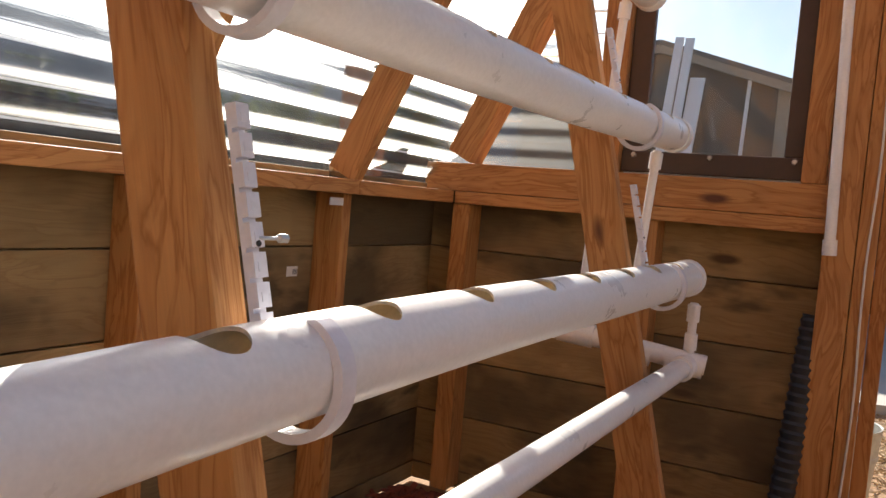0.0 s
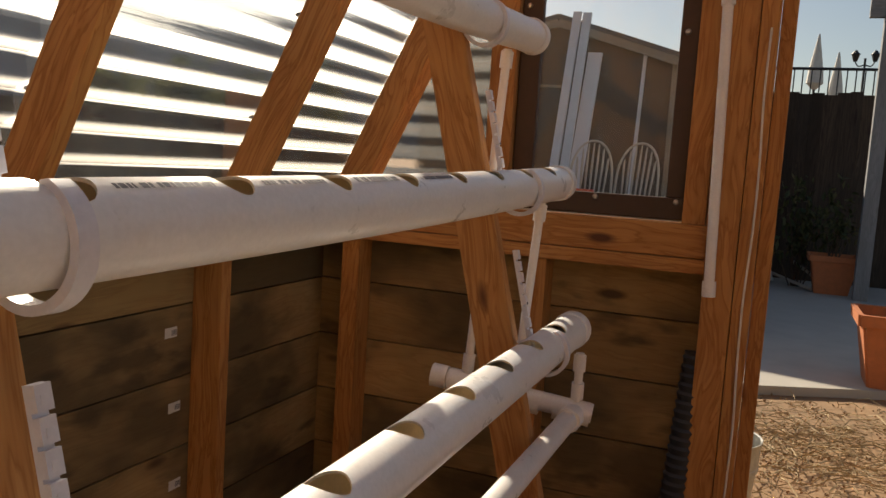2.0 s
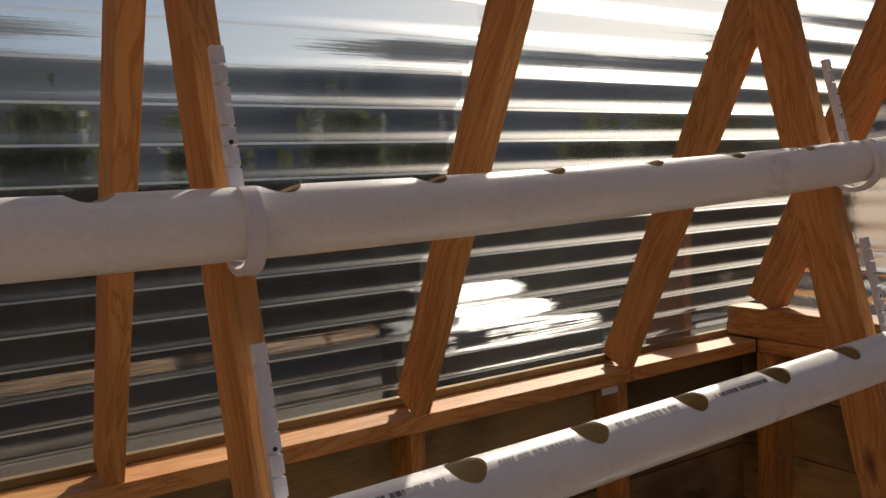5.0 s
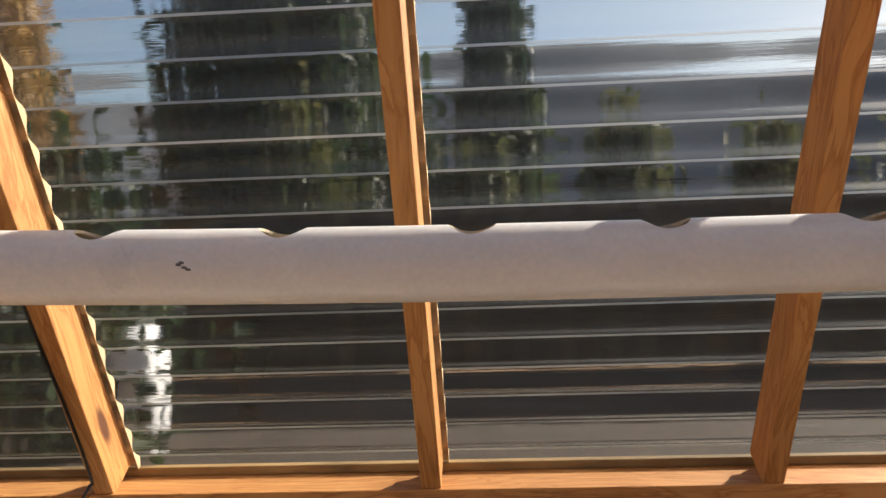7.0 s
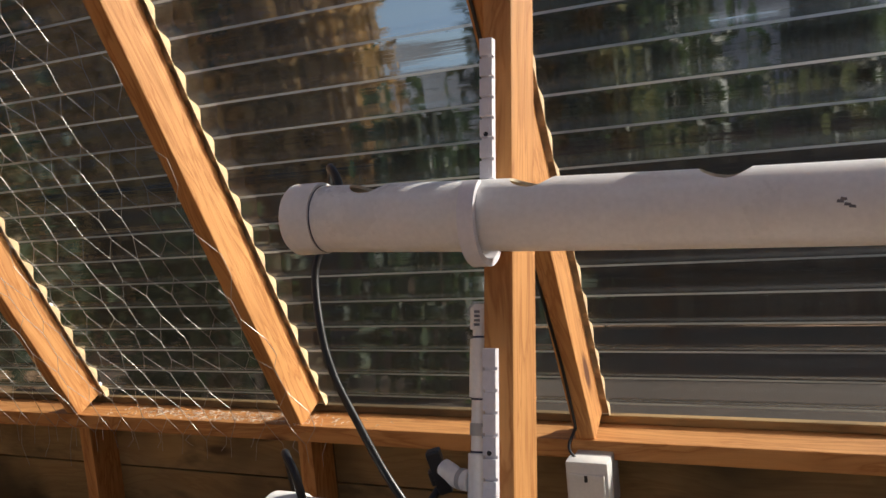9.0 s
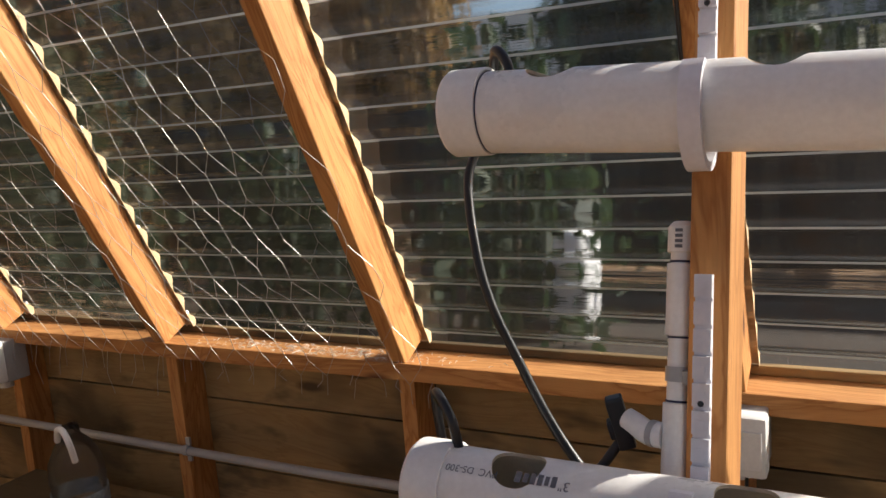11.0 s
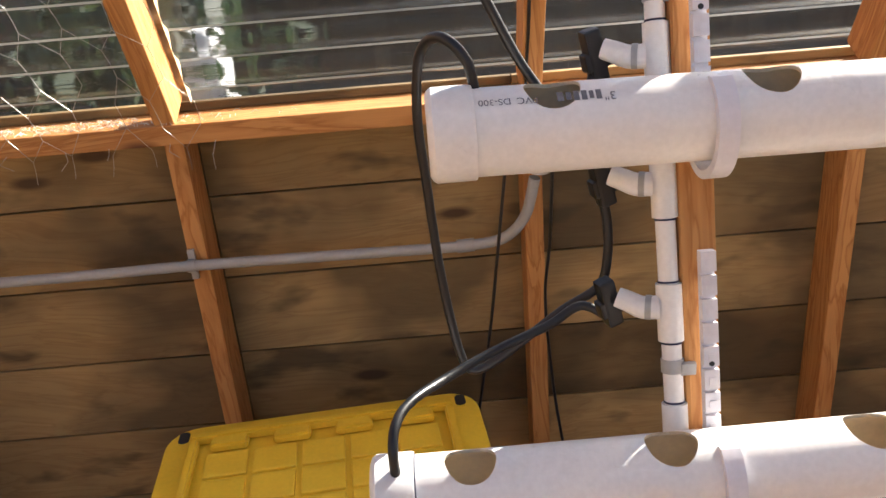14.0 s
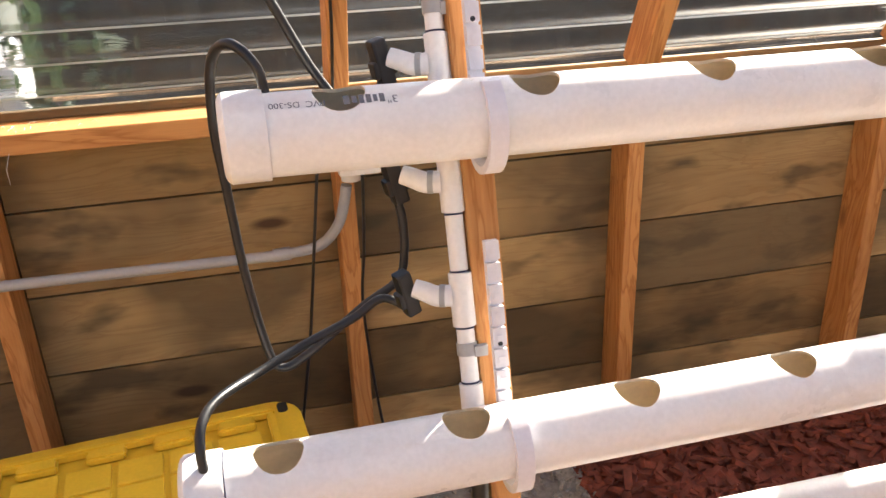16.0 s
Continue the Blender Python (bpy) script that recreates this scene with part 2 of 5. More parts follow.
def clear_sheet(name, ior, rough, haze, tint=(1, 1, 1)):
    """Clear plastic: bends the view a little, mirrors by Fresnel, with a thin film of dust. The crest rows' heavy film
    is a painted glint.
    """
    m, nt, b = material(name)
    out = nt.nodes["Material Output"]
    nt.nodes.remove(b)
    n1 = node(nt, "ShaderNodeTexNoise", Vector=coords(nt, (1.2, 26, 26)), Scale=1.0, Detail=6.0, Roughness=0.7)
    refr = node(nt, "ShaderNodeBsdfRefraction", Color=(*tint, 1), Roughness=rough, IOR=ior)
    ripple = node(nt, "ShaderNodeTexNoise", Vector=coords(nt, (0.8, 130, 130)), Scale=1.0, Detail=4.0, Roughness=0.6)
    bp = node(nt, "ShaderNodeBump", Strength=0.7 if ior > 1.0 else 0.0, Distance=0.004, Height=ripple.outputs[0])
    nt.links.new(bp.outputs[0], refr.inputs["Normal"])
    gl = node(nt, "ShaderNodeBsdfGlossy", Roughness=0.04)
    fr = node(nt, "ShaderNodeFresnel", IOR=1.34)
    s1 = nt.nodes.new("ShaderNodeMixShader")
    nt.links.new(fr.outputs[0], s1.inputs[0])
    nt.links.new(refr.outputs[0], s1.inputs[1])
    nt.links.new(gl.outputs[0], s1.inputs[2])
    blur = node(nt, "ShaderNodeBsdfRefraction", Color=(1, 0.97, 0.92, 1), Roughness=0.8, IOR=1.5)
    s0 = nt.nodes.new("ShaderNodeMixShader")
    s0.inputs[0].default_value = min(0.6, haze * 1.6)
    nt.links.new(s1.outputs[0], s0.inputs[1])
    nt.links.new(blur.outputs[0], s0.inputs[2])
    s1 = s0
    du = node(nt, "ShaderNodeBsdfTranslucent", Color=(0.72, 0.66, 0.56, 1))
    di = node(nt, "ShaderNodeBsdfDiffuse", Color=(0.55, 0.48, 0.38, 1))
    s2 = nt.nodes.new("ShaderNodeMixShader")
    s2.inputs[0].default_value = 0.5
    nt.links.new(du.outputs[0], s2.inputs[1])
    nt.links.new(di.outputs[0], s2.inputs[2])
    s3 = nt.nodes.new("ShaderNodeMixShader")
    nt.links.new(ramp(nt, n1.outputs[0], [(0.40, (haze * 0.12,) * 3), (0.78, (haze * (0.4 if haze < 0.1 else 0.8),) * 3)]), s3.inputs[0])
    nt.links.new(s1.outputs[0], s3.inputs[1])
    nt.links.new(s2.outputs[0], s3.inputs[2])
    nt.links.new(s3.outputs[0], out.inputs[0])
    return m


SHEET = clear_sheet("clear_corrugated_plastic", 1.024, 0.008, 0.06)
# Pale crest rows: the white sky glints on the waves, put into the material.
CREST_GLINT = clear_sheet("pale_crest_glint", 1.03, 0.05, 0.42)
PANE = clear_sheet("clear_acrylic_pane", 1.0, 0.0, 0.006)
JUG = clear_sheet("clear_thin_jug_plastic", 1.06, 0.05, 0.12)


# ---- mesh helpers ----
def thing(name, place, label, category, group="", kind=""):
    e = new(name)
    e.location = place
    return tagged(e, label, category, group, kind)


def part(name, bm, mat, parent, label="", matrix=None, smooth=False, kind=""):
    """One mesh object under a thing or a part; the mesh is in world coordinates, or in those of the matrix."""
    if isinstance(bm, bpy.types.Mesh):
        me = bm
    else:
        me = bpy.data.meshes.new(name)
        bm.to_mesh(me)
        bm.free()
        for m in mat if isinstance(mat, (list, tuple)) else [mat]:
            me.materials.append(m)
        if smooth:
            me.shade_smooth()
            if smooth != "all":
                me.set_sharp_from_angle(angle=radians(35))
    ob = new(name, me)
    if parent is not None:
        ob.parent = parent
        if parent.type == "EMPTY":
            ob.matrix_parent_inverse = Matrix.Translation(parent.location).inverted()
        else:
            ob.matrix_parent_inverse = parent.matrix_basis.inverted()
    if matrix is not None:
        ob.matrix_basis = matrix
    return tagged(ob, label, kind=kind)


def whole(name, bm, mat, label, category, group="", kind="", matrix=None, smooth=False):
    ob = part(name, bm, mat, None, "", matrix, smooth)
    return tagged(ob, label, category, group, kind)


def box_bm(a, b, bevel=0.0):
    bm = bmesh.new()
    bmesh.ops.create_cube(bm, size=1)
    for v in bm.verts:
        v.co = [a[i] + (v.co[i] + 0.5) * (b[i] - a[i]) for i in range(3)]
    if bevel:
        bmesh.ops.bevel(bm, geom=bm.edges[:], offset=bevel, segments=2, affect="EDGES", profile=0.6)
    return bm


def add_box(bm, a, b):
    vs = [bm.verts.new([(a, b)[i >> k & 1][k] for k in range(3)]) for i in range(8)]
    for f in ((0, 2, 3, 1), (4, 5, 7, 6), (0, 1, 5, 4), (2, 6, 7, 3), (0, 4, 6, 2), (1, 3, 7, 5)):
        bm.faces.new([vs[i] for i in f])
    return vs


def beam(name, a, b, width, depth, across, mat, parent, label="", bevel=0.003):
    """A sawn piece from a to b (the middle of its two ends), width measured along across; its own z runs along it."""
    a, b, across = Vector(a), Vector(b), Vector(across).normalized()
    z = (b - a).normalized()
    y = z.cross(across).normalized()
    x = y.cross(z)
    m = Matrix((x, y, z)).transposed().to_4x4()
    m.translation = (a + b) / 2
    half = (b - a).length / 2
    bm = box_bm((-width / 2, -depth / 2, -half), (width / 2, depth / 2, half), bevel)
    return part(name, bm, mat, parent, label, m, "flat" if False else False)


def sweep(points, radius, sides=10, rounds=8, cap=True):
    """A round tube along a smooth line through the points."""
    pts = [Vector(p) for p in points]
    line = []
    if len(pts) == 2 or rounds < 2:
        line = pts
    else:
        for i in range(len(pts) - 1):
            p0, p1, p2, p3 = pts[max(i - 1, 0)], pts[i], pts[i + 1], pts[min(i + 2, len(pts) - 1)]
            for k in range(rounds):
                t = k / rounds
                line.append(0.5 * (2 * p1 + (p2 - p0) * t + (2 * p0 - 5 * p1 + 4 * p2 - p3) * t * t + (3 * p1 - p0 - 3 * p2 + p3) * t ** 3))
        line.append(pts[-1])
    bm = bmesh.new()
    add_sweep(bm, line, radius, sides, cap)
    return bm


def add_sweep(bm, line, radius, sides=6, cap=True):
    side = None
    rings = []
    for i, p in enumerate(line):
        d = (line[min(i + 1, len(line) - 1)] - line[max(i - 1, 0)]).normalized()
        if side is None:
            side = d.orthogonal().normalized()
        side = (side - d * side.dot(d)).normalized()
        up = d.cross(side)
        r = radius(i / max(1, len(line) - 1)) if callable(radius) else radius
        rings.append([bm.verts.new(p + r * (math.cos(2 * math.pi * k / sides) * side + math.sin(2 * math.pi * k / sides) * up)) for k in range(sides)])
    for r0, r1 in zip(rings, rings[1:]):
        for k in range(sides):
            bm.faces.new((r0[k], r0[(k + 1) % sides], r1[(k + 1) % sides], r1[k]))
    if cap and sides > 2:
        bm.faces.new(rings[0][::-1])
        bm.faces.new(rings[-1])


def lathe(profile, sides=24, at=(0, 0, 0), axis="z"):
    """A turned body: (radius, height) pairs round an axis."""
    bm = bmesh.new()
    rings = []
    for r, h in profile:
        ring = []
        for k in range(sides):
            c, s = r * math.cos(2 * math.pi * k / sides), r * math.sin(2 * math.pi * k / sides)
            co = (c, s, h) if axis == "z" else (h, c, s)
            ring.append(bm.verts.new(Vector(co) + Vector(at)))
        rings.append(ring)
    for r0, r1 in zip(rings, rings[1:]):
        for k in range(sides):
            bm.faces.new((r0[k], r0[(k + 1) % sides], r1[(k + 1) % sides], r1[k]))
    return bm


# ---- the greenhouse: plan ----
PLATE_Z, PLATE_Y, BOARD_Y = 0.985, 0.812, 0.937
END_X, END_BOARD_X = 1.745, 1.836
RAFTER_X = (-4.05, -3.40, -2.75, -2.05, -1.372, -0.735, -0.10, 0.553, 1.202)
LEAN = radians(26)
UP = Vector((0, -math.sin(LEAN), math.cos(LEAN)))
OUT = Vector((0, math.cos(LEAN), math.sin(LEAN)))
FOOT = Vector((0, 0.822, 0.978))
KNEE_LEN = 1.50
WEST_X, SOUTH_Y = -4.05, -2.35
MID_Y = (BOARD_Y + SOUTH_Y) / 2

# ground
bm = bmesh.new()
N = 70
for iy in range(N + 1):
    for ix in range(N + 1):
        f = lambda k: math.copysign(abs(2 * k / N - 1) ** 3, 2 * k / N - 1) * 450
        x, y = f(ix), f(iy)
        d = math.hypot(x, y)
        z = -0.012 + 0.02 * noise.noise((x * 0.7, y * 0.7, 0)) * min(1, d / 4)
        z = min(z, -0.002) if d < 12 else z
        bm.verts.new((x, y, z))
bm.verts.ensure_lookup_table()
for iy in range(N):
    for ix in range(N):
        i = iy * (N + 1) + ix
        bm.faces.new([bm.verts[j] for j in (i, i + 1, i + N + 2, i + N + 1)])
whole("ground", bm, DIRT, "dry brown dirt ground with stains and bare patches", "ground", kind="structure", smooth="all")

# back knee wall
wall = thing("wall_north", (0, BOARD_Y, 0), "knee wall of stained brown planks on orange fir studs", "wall", kind="structure")
SEAMS = (0.0, 0.06, 0.245, 0.43, 0.615, 0.80, 0.99)
JOINS = (WEST_X, -2.03, 0.553, END_BOARD_X)
for z0, z1 in zip(SEAMS, SEAMS[1:]):
    for x0, x1 in zip(JOINS, JOINS[1:]):
        beam("board", (x0 + 0.001, BOARD_Y + 0.009, (z0 + z1) / 2), (x1 - 0.001, BOARD_Y + 0.009, (z0 + z1) / 2), z1 - z0 - 0.004, 0.018, (0, 0, 1), BOARD, wall, bevel=0.002)
part("backing", box_bm((WEST_X, BOARD_Y + 0.0185, 0.0), (END_BOARD_X + 0.02, BOARD_Y + 0.024, 0.985)), BOARD, wall)
for x in RAFTER_X:
    beam("stud", (x, 0.892, 0.02), (x, 0.892, PLATE_Z - 0.039), 0.038, 0.089, (1, 0, 0), FIR, wall)
for x0, x1 in ((WEST_X, -1.40), (-1.399, 1.2), (1.201, END_X - 0.014)):
    beam("top_plate", (x0, 0.872, PLATE_Z - 0.019), (x1, 0.872, PLATE_Z - 0.019), 0.12, 0.038, (0, 1, 0), FIR, wall)
    beam("ledger", (x0, 0.921, PLATE_Z + 0.010), (x1, 0.921, PLATE_Z + 0.010), 0.018, 0.02, (0, 0, 1), BOARD, wall)

# sloping frame over it
roof = thing("roof_north", (0, 0.95, PLATE_Z), "sloping fir rafters under clear corrugated plastic sheets", "roof", kind="structure")
for x in RAFTER_X:
    a = FOOT + OUT * 0.0445 + Vector((x, 0, 0))
    beam("rafter", a, a + UP * (KNEE_LEN + 0.05), 0.038, 0.089, (1, 0, 0), FIR, roof)
AMP, WAVE = 0.0085, 0.068


def corrugated(x0, x1, length, origin, up, out, fold=1.0):
    """One sheet with its waves running along x."""
    bm = bmesh.new()
    cols, rows = max(2, int((x1 - x0) / 0.3)), int(length / WAVE * 14)
    grid = []
    for r in range(rows + 1):
        s = length * r / rows
        h = AMP * math.sin(2 * math.pi * s / WAVE)
        grid.append([bm.verts.new(origin + up * s + out * (h + 0.0012 * noise.noise((x0 + (x1 - x0) * c / cols, s * 3, 7))) + Vector((x0 + (x1 - x0) * c / cols, 0, 0))) for c in range(cols + 1)])
    for r, (g0, g1) in enumerate(zip(grid, grid[1:])):
        # one row per wave takes the painted glint
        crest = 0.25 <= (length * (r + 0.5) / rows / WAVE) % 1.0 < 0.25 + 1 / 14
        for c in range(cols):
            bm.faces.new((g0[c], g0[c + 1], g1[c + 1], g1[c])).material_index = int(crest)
    return bm


SKIN = FOOT + OUT * (0.089 + 0.011) + UP * -0.018
for x0, x1, d in ((WEST_X, -1.98, 0.0), (-2.05, 0.58, 0.003), (0.53, END_BOARD_X, 0.0)):
    s = part("corrugated_sheet", corrugated(x0, x1, KNEE_LEN, SKIN + OUT * d, UP, OUT), (SHEET, CREST_GLINT), roof, "clear corrugated plastic sheet, dusty", smooth="all")
    s.visible_shadow = False


def tan_scallops(x):
    """A scalloped tan strip between a rafter and the sheet, modelled for the rafter's reflection."""
    bm = bmesh.new()
    n = int(KNEE_LEN / WAVE * 8)
    low, top = [], []
    for k in range(n + 1):
        s = KNEE_LEN * k / n
        h = AMP * math.sin(2 * math.pi * s / WAVE)
        p = SKIN + UP * s + Vector((x, 0, 0))
        low.append([bm.verts.new(p - OUT * 0.0105 + Vector((dx, 0, 0))) for dx in (-0.012, 0.012)])
        top.append([bm.verts.new(p + OUT * (h - 0.0015) + Vector((dx, 0, 0))) for dx in (-0.012, 0.012)])
    for k in range(n):
        bm.faces.new((low[k][1], low[k + 1][1], top[k + 1][1], top[k][1]))
        bm.faces.new((low[k][0], top[k][0], top[k + 1][0], low[k + 1][0]))
        bm.faces.new((top[k][0], top[k][1], top[k + 1][1], top[k + 1][0]))
    return bm


# tan strips added where the sheet mirrors the sunlit rafter sides
for x in RAFTER_X:
    part("closure_strip", tan_scallops(x + 0.018), SCALLOP_TAN, roof, "tan scalloped strip for the rafter mirrored in the sheet")
# screws that hold the sheet to the rafters
screw_bm = lathe([(0.0001, 0.007), (0.006, 0.006), (0.006, 0.0), (0.009, 0.0), (0.009, -0.002)], 8)
screw_me = bpy.data.meshes.new("screw")
screw_bm.to_mesh(screw_me)
screw_bm.free()
screw_me.materials.append(STEEL)
flip = OUT.to_track_quat("Z", "Y").to_matrix().to_4x4()
for x in RAFTER_X:
    for k in range(6):
        m = flip.copy()
        m.translation = SKIN + UP * (0.03 + k * 0.272) + OUT * 0.009 + Vector((x + 0.004, 0, 0))
        part("screw", screw_me, None, roof, matrix=m)

# upper roof, south side and west end, that close the place
ridge_z = 2.85
knee_top = FOOT + OUT * 0.09 + UP * (KNEE_LEN + 0.05)
upper = thing("roof_upper", (0, MID_Y, ridge_z), "upper roof of fir rafters and clear plastic sheets", "roof", kind="structure")
for side in (1, -1):
    y_edge = knee_top.y if side > 0 else 2 * MID_Y - knee_top.y
    for x in RAFTER_X + (1.79,):
        beam("rafter", (x, y_edge, knee_top.z + 0.02), (x, MID_Y + 0.02 * side, ridge_z), 0.038, 0.089, (1, 0, 0), FIR, upper)
    o = Vector((0, y_edge, knee_top.z + 0.075))
    t = Vector((0, MID_Y, ridge_z + 0.055))
    up2 = (t - o).normalized()
    s = part("corrugated_sheet", corrugated(WEST_X, END_BOARD_X, (t - o).length, o, up2, Vector((1, 0, 0)).cross(up2) * side), (SHEET, CREST_GLINT), upper, smooth="all")
    s.visible_shadow = False
beam("ridge_board", (WEST_X, MID_Y, ridge_z), (END_BOARD_X, MID_Y, ridge_z), 0.14, 0.02, (0, 0, 1), FIR, upper)
south = thing("wall_south", (0, SOUTH_Y, 0), "plank knee wall with fir studs and clear sheets above", "wall", kind="structure")
for z0, z1 in zip(SEAMS, SEAMS[1:]):
    beam("board", (WEST_X, SOUTH_Y - 0.009, (z0 + z1) / 2), (END_BOARD_X, SOUTH_Y - 0.009, (z0 + z1) / 2), z1 - z0 - 0.004, 0.018, (0, 0, 1), BOARD, south, bevel=0.002)
beam("top_plate", (WEST_X, SOUTH_Y + 0.07, PLATE_Z - 0.019), (END_X, SOUTH_Y + 0.07, PLATE_Z - 0.019), 0.12, 0.038, (0, 1, 0), FIR, south)
mirror = lambda v: Vector((v.x, 2 * MID_Y - v.y, v.z))
for x in RAFTER_X:
    a = FOOT + OUT * 0.0445 + Vector((x, 0, 0))
    beam("rafter", mirror(a), mirror(a + UP * (KNEE_LEN + 0.05)), 0.038, 0.089, (1, 0, 0), FIR, south)
    beam("stud", (x, SOUTH_Y + 0.045, 0.02), (x, SOUTH_Y + 0.045, PLATE_Z - 0.039), 0.038, 0.089, (1, 0, 0), FIR, south)
s = part("corrugated_sheet", corrugated(WEST_X, END_BOARD_X, KNEE_LEN, mirror(SKIN), Vector((0, -UP.y, UP.z)), Vector((0, -OUT.y, OUT.z))), (SHEET, CREST_GLINT), south, smooth="all")
s.visible_shadow = False
west = thing("wall_west", (WEST_X, MID_Y, 0), "closed end wall of stained brown planks", "wall", kind="structure")
for k in range(10):
    beam("board", (WEST_X - 0.01, SOUTH_Y, 0.1 + 0.2 * k), (WEST_X - 0.01, BOARD_Y, 0.1 + 0.2 * k), 0.196, 0.018, (0, 0, 1), BOARD, west, bevel=0.002)

# ---- east end wall with its window and doorway ----
east = thing("wall_east", (END_X, 0.3, 0), "end wall of stained planks with fir framing, window and doorway", "wall", kind="structure")
for z0, z1 in zip(SEAMS, SEAMS[1:]):
    beam("board", (END_BOARD_X + 0.009, -0.36, (z0 + z1) / 2), (END_BOARD_X + 0.009, BOARD_Y + 0.018, (z0 + z1) / 2), z1 - z0 - 0.004, 0.018, (0, 0, 1), BOARD, east, bevel=0.002)
part("backing", box_bm((END_BOARD_X + 0.0185, -0.36, 0.0), (END_BOARD_X + 0.024, BOARD_Y + 0.018, 0.985)), BOARD, east)
EX = (END_X + END_BOARD_X) / 2
DX = END_BOARD_X - END_X - 0.002
beam("stud", (EX, 0.79, 0.02), (EX, 0.79, 0.946), 0.06, DX, (0, 1, 0), FIR, east)
beam("stud", (EX, 0.19, 0.02), (EX, 0.19, 0.946), 0.05, DX, (0, 1, 0), FIR, east)
beam("top_plate", (EX - 0.006, 0.81, 0.966), (EX - 0.006, -0.262, 0.966), 0.038, DX + 0.012, (0, 0, 1), FIR, east)
beam("window_beam", (EX, 0.93, 1.031), (EX, -0.262, 1.031), 0.088, DX, (0, 0, 1), FIR, east)
beam("post", (EX, 0.335, 1.076), (EX, 0.335, 2.6), 0.075, DX, (0, 1, 0), FIR, east)
beam("post", (EX, -0.222, 1.076), (EX, -0.222, 2.6), 0.06, DX, (0, 1, 0), FIR, east)
beam("door_post", (EX - 0.012, -0.30, 0.0), (EX - 0.012, -0.30, 2.5), 0.075, DX + 0.03, (0, 1, 0), FIR, east)
beam("door_jamb", (EX - 0.002, -0.362, 0.0), (EX - 0.002, -0.362, 2.5), 0.045, DX + 0.05, (0, 1, 0), FIR, east)
beam("door_stop", (EX + 0.03, -0.405, 0.0), (EX + 0.03, -0.405, 2.5), 0.038, DX, (0, 1, 0), FIR, east)
bm = sweep([(END_X - 0.03, -0.368 + 0.004 * math.sin(k * 1.7), 0.05 + 0.17 * k) for k in range(10)], 0.003, 5, 3)
part("weather_strip", bm, CANVAS, east, "frayed pale weather strip")
ra = FOOT + OUT * 0.0445 + Vector((EX, 0, 0)) + UP * 0.11
beam("end_rafter", ra, ra + UP * (KNEE_LEN - 0.11), DX, 0.089, (1, 0, 0), FIR, east)
bm = bmesh.new()
rows = 150
prev = None
for r in range(rows + 1):
    z = 1.08 + 1.2 * r / rows
    x = END_BOARD_X + 0.012 + AMP * math.sin(2 * math.pi * z / WAVE)
    y1 = 0.80 + 0.14 - (z - 1.08) * math.tan(LEAN)
    row = [bm.verts.new((x, y, z)) for y in (0.33, max(0.335, y1))]
    if prev:
        bm.faces.new((prev[0], prev[1], row[1], row[0]))
    prev = row
s = part("corrugated_sheet", bm, SHEET, east, "clear corrugated plastic sheet", smooth="all")
s.visible_shadow = False
beam("header", (EX, 0.40, 2.12), (EX, -1.35, 2.12), 0.14, DX, (0, 0, 1), FIR, east)
beam("door_post", (EX, -1.30, 0), (EX, -1.30, 2.05), 0.09, DX, (0, 1, 0), FIR, east)
for k in range(10):
    beam("board", (END_BOARD_X + 0.009, SOUTH_Y, 0.1 + 0.2 * k), (END_BOARD_X + 0.009, -1.345, 0.1 + 0.2 * k), 0.196, 0.018, (0, 0, 1), BOARD, east, bevel=0.002)

win = thing("window_1", (1.79, 0.05, 1.076), "fixed clear window in a bolted dark brown frame", "window", kind="structure")
WX0, WX1 = 1.775, 1.80
for nm, a, b in (("frame_rail", (WX0, -0.192, 1.082), (WX1, 0.297, 1.142)), ("frame_rail", (WX0, -0.192, 2.0), (WX1, 0.297, 2.05)),
                 ("frame_stile", (WX0, -0.190, 1.142), (WX1, -0.142, 2.0)), ("frame_stile", (WX0, 0.236, 1.142), (WX1, 0.295, 2.0))):
    part(nm, box_bm(a, b, 0.003), BROWN_FRAME, win)
pane = part("pane", box_bm((1.787, -0.142, 1.142), (1.789, 0.236, 2.0)), PANE, win, "clear acrylic pane")
pane.visible_shadow = False
part("sill_strip", box_bm((1.79, -0.19, 1.077), (1.815, 0.29, 1.0815)), WHITE_PAINT, win, "thin white sealing strip")
bolt = Vector((-1, 0, 0)).to_track_quat("Z", "Y").to_matrix().to_4x4()
for y, z in ((0.262, 1.131), (0.048, 1.131), (-0.17, 1.131), (-0.161, 1.58), (0.276, 1.652), (-0.161, 1.9), (0.276, 1.95)):
    m = bolt.copy()
    m.translation = (WX0, y, z)
    part("bolt", screw_me, None, win, matrix=m)

# ---- growing rack ----
RACK_LEAN = math.atan(0.25)
LU = Vector((0, math.sin(RACK_LEAN), math.cos(RACK_LEAN)))
LN = Vector((0, -math.cos(RACK_LEAN), math.sin(RACK_LEAN)))
FACE = Vector((0, 0.046, 0.854))
SKEW = 0.006
LEG_X = (-1.295, -0.056, 1.188)
PIPES = ((0.187, 1.462, -1.4370, -1.548, 1.565, 0.2032, 0), (0.083, 1.142, -1.449, -1.565, 1.535, 0.2003, 13), (0.0, 0.795, -1.550, -1.650, 1.45, 0.1990, 4))
R = 0.0413


def leg_point(z, x=0.0):
    return FACE + LU * ((z - FACE.z) / LU.z) + Vector((x, SKEW * x, 0))


rack = thing("plant_rack", (0, 0.0, 0), "leaning fir rack legs that carry white growing pipes", "rack")
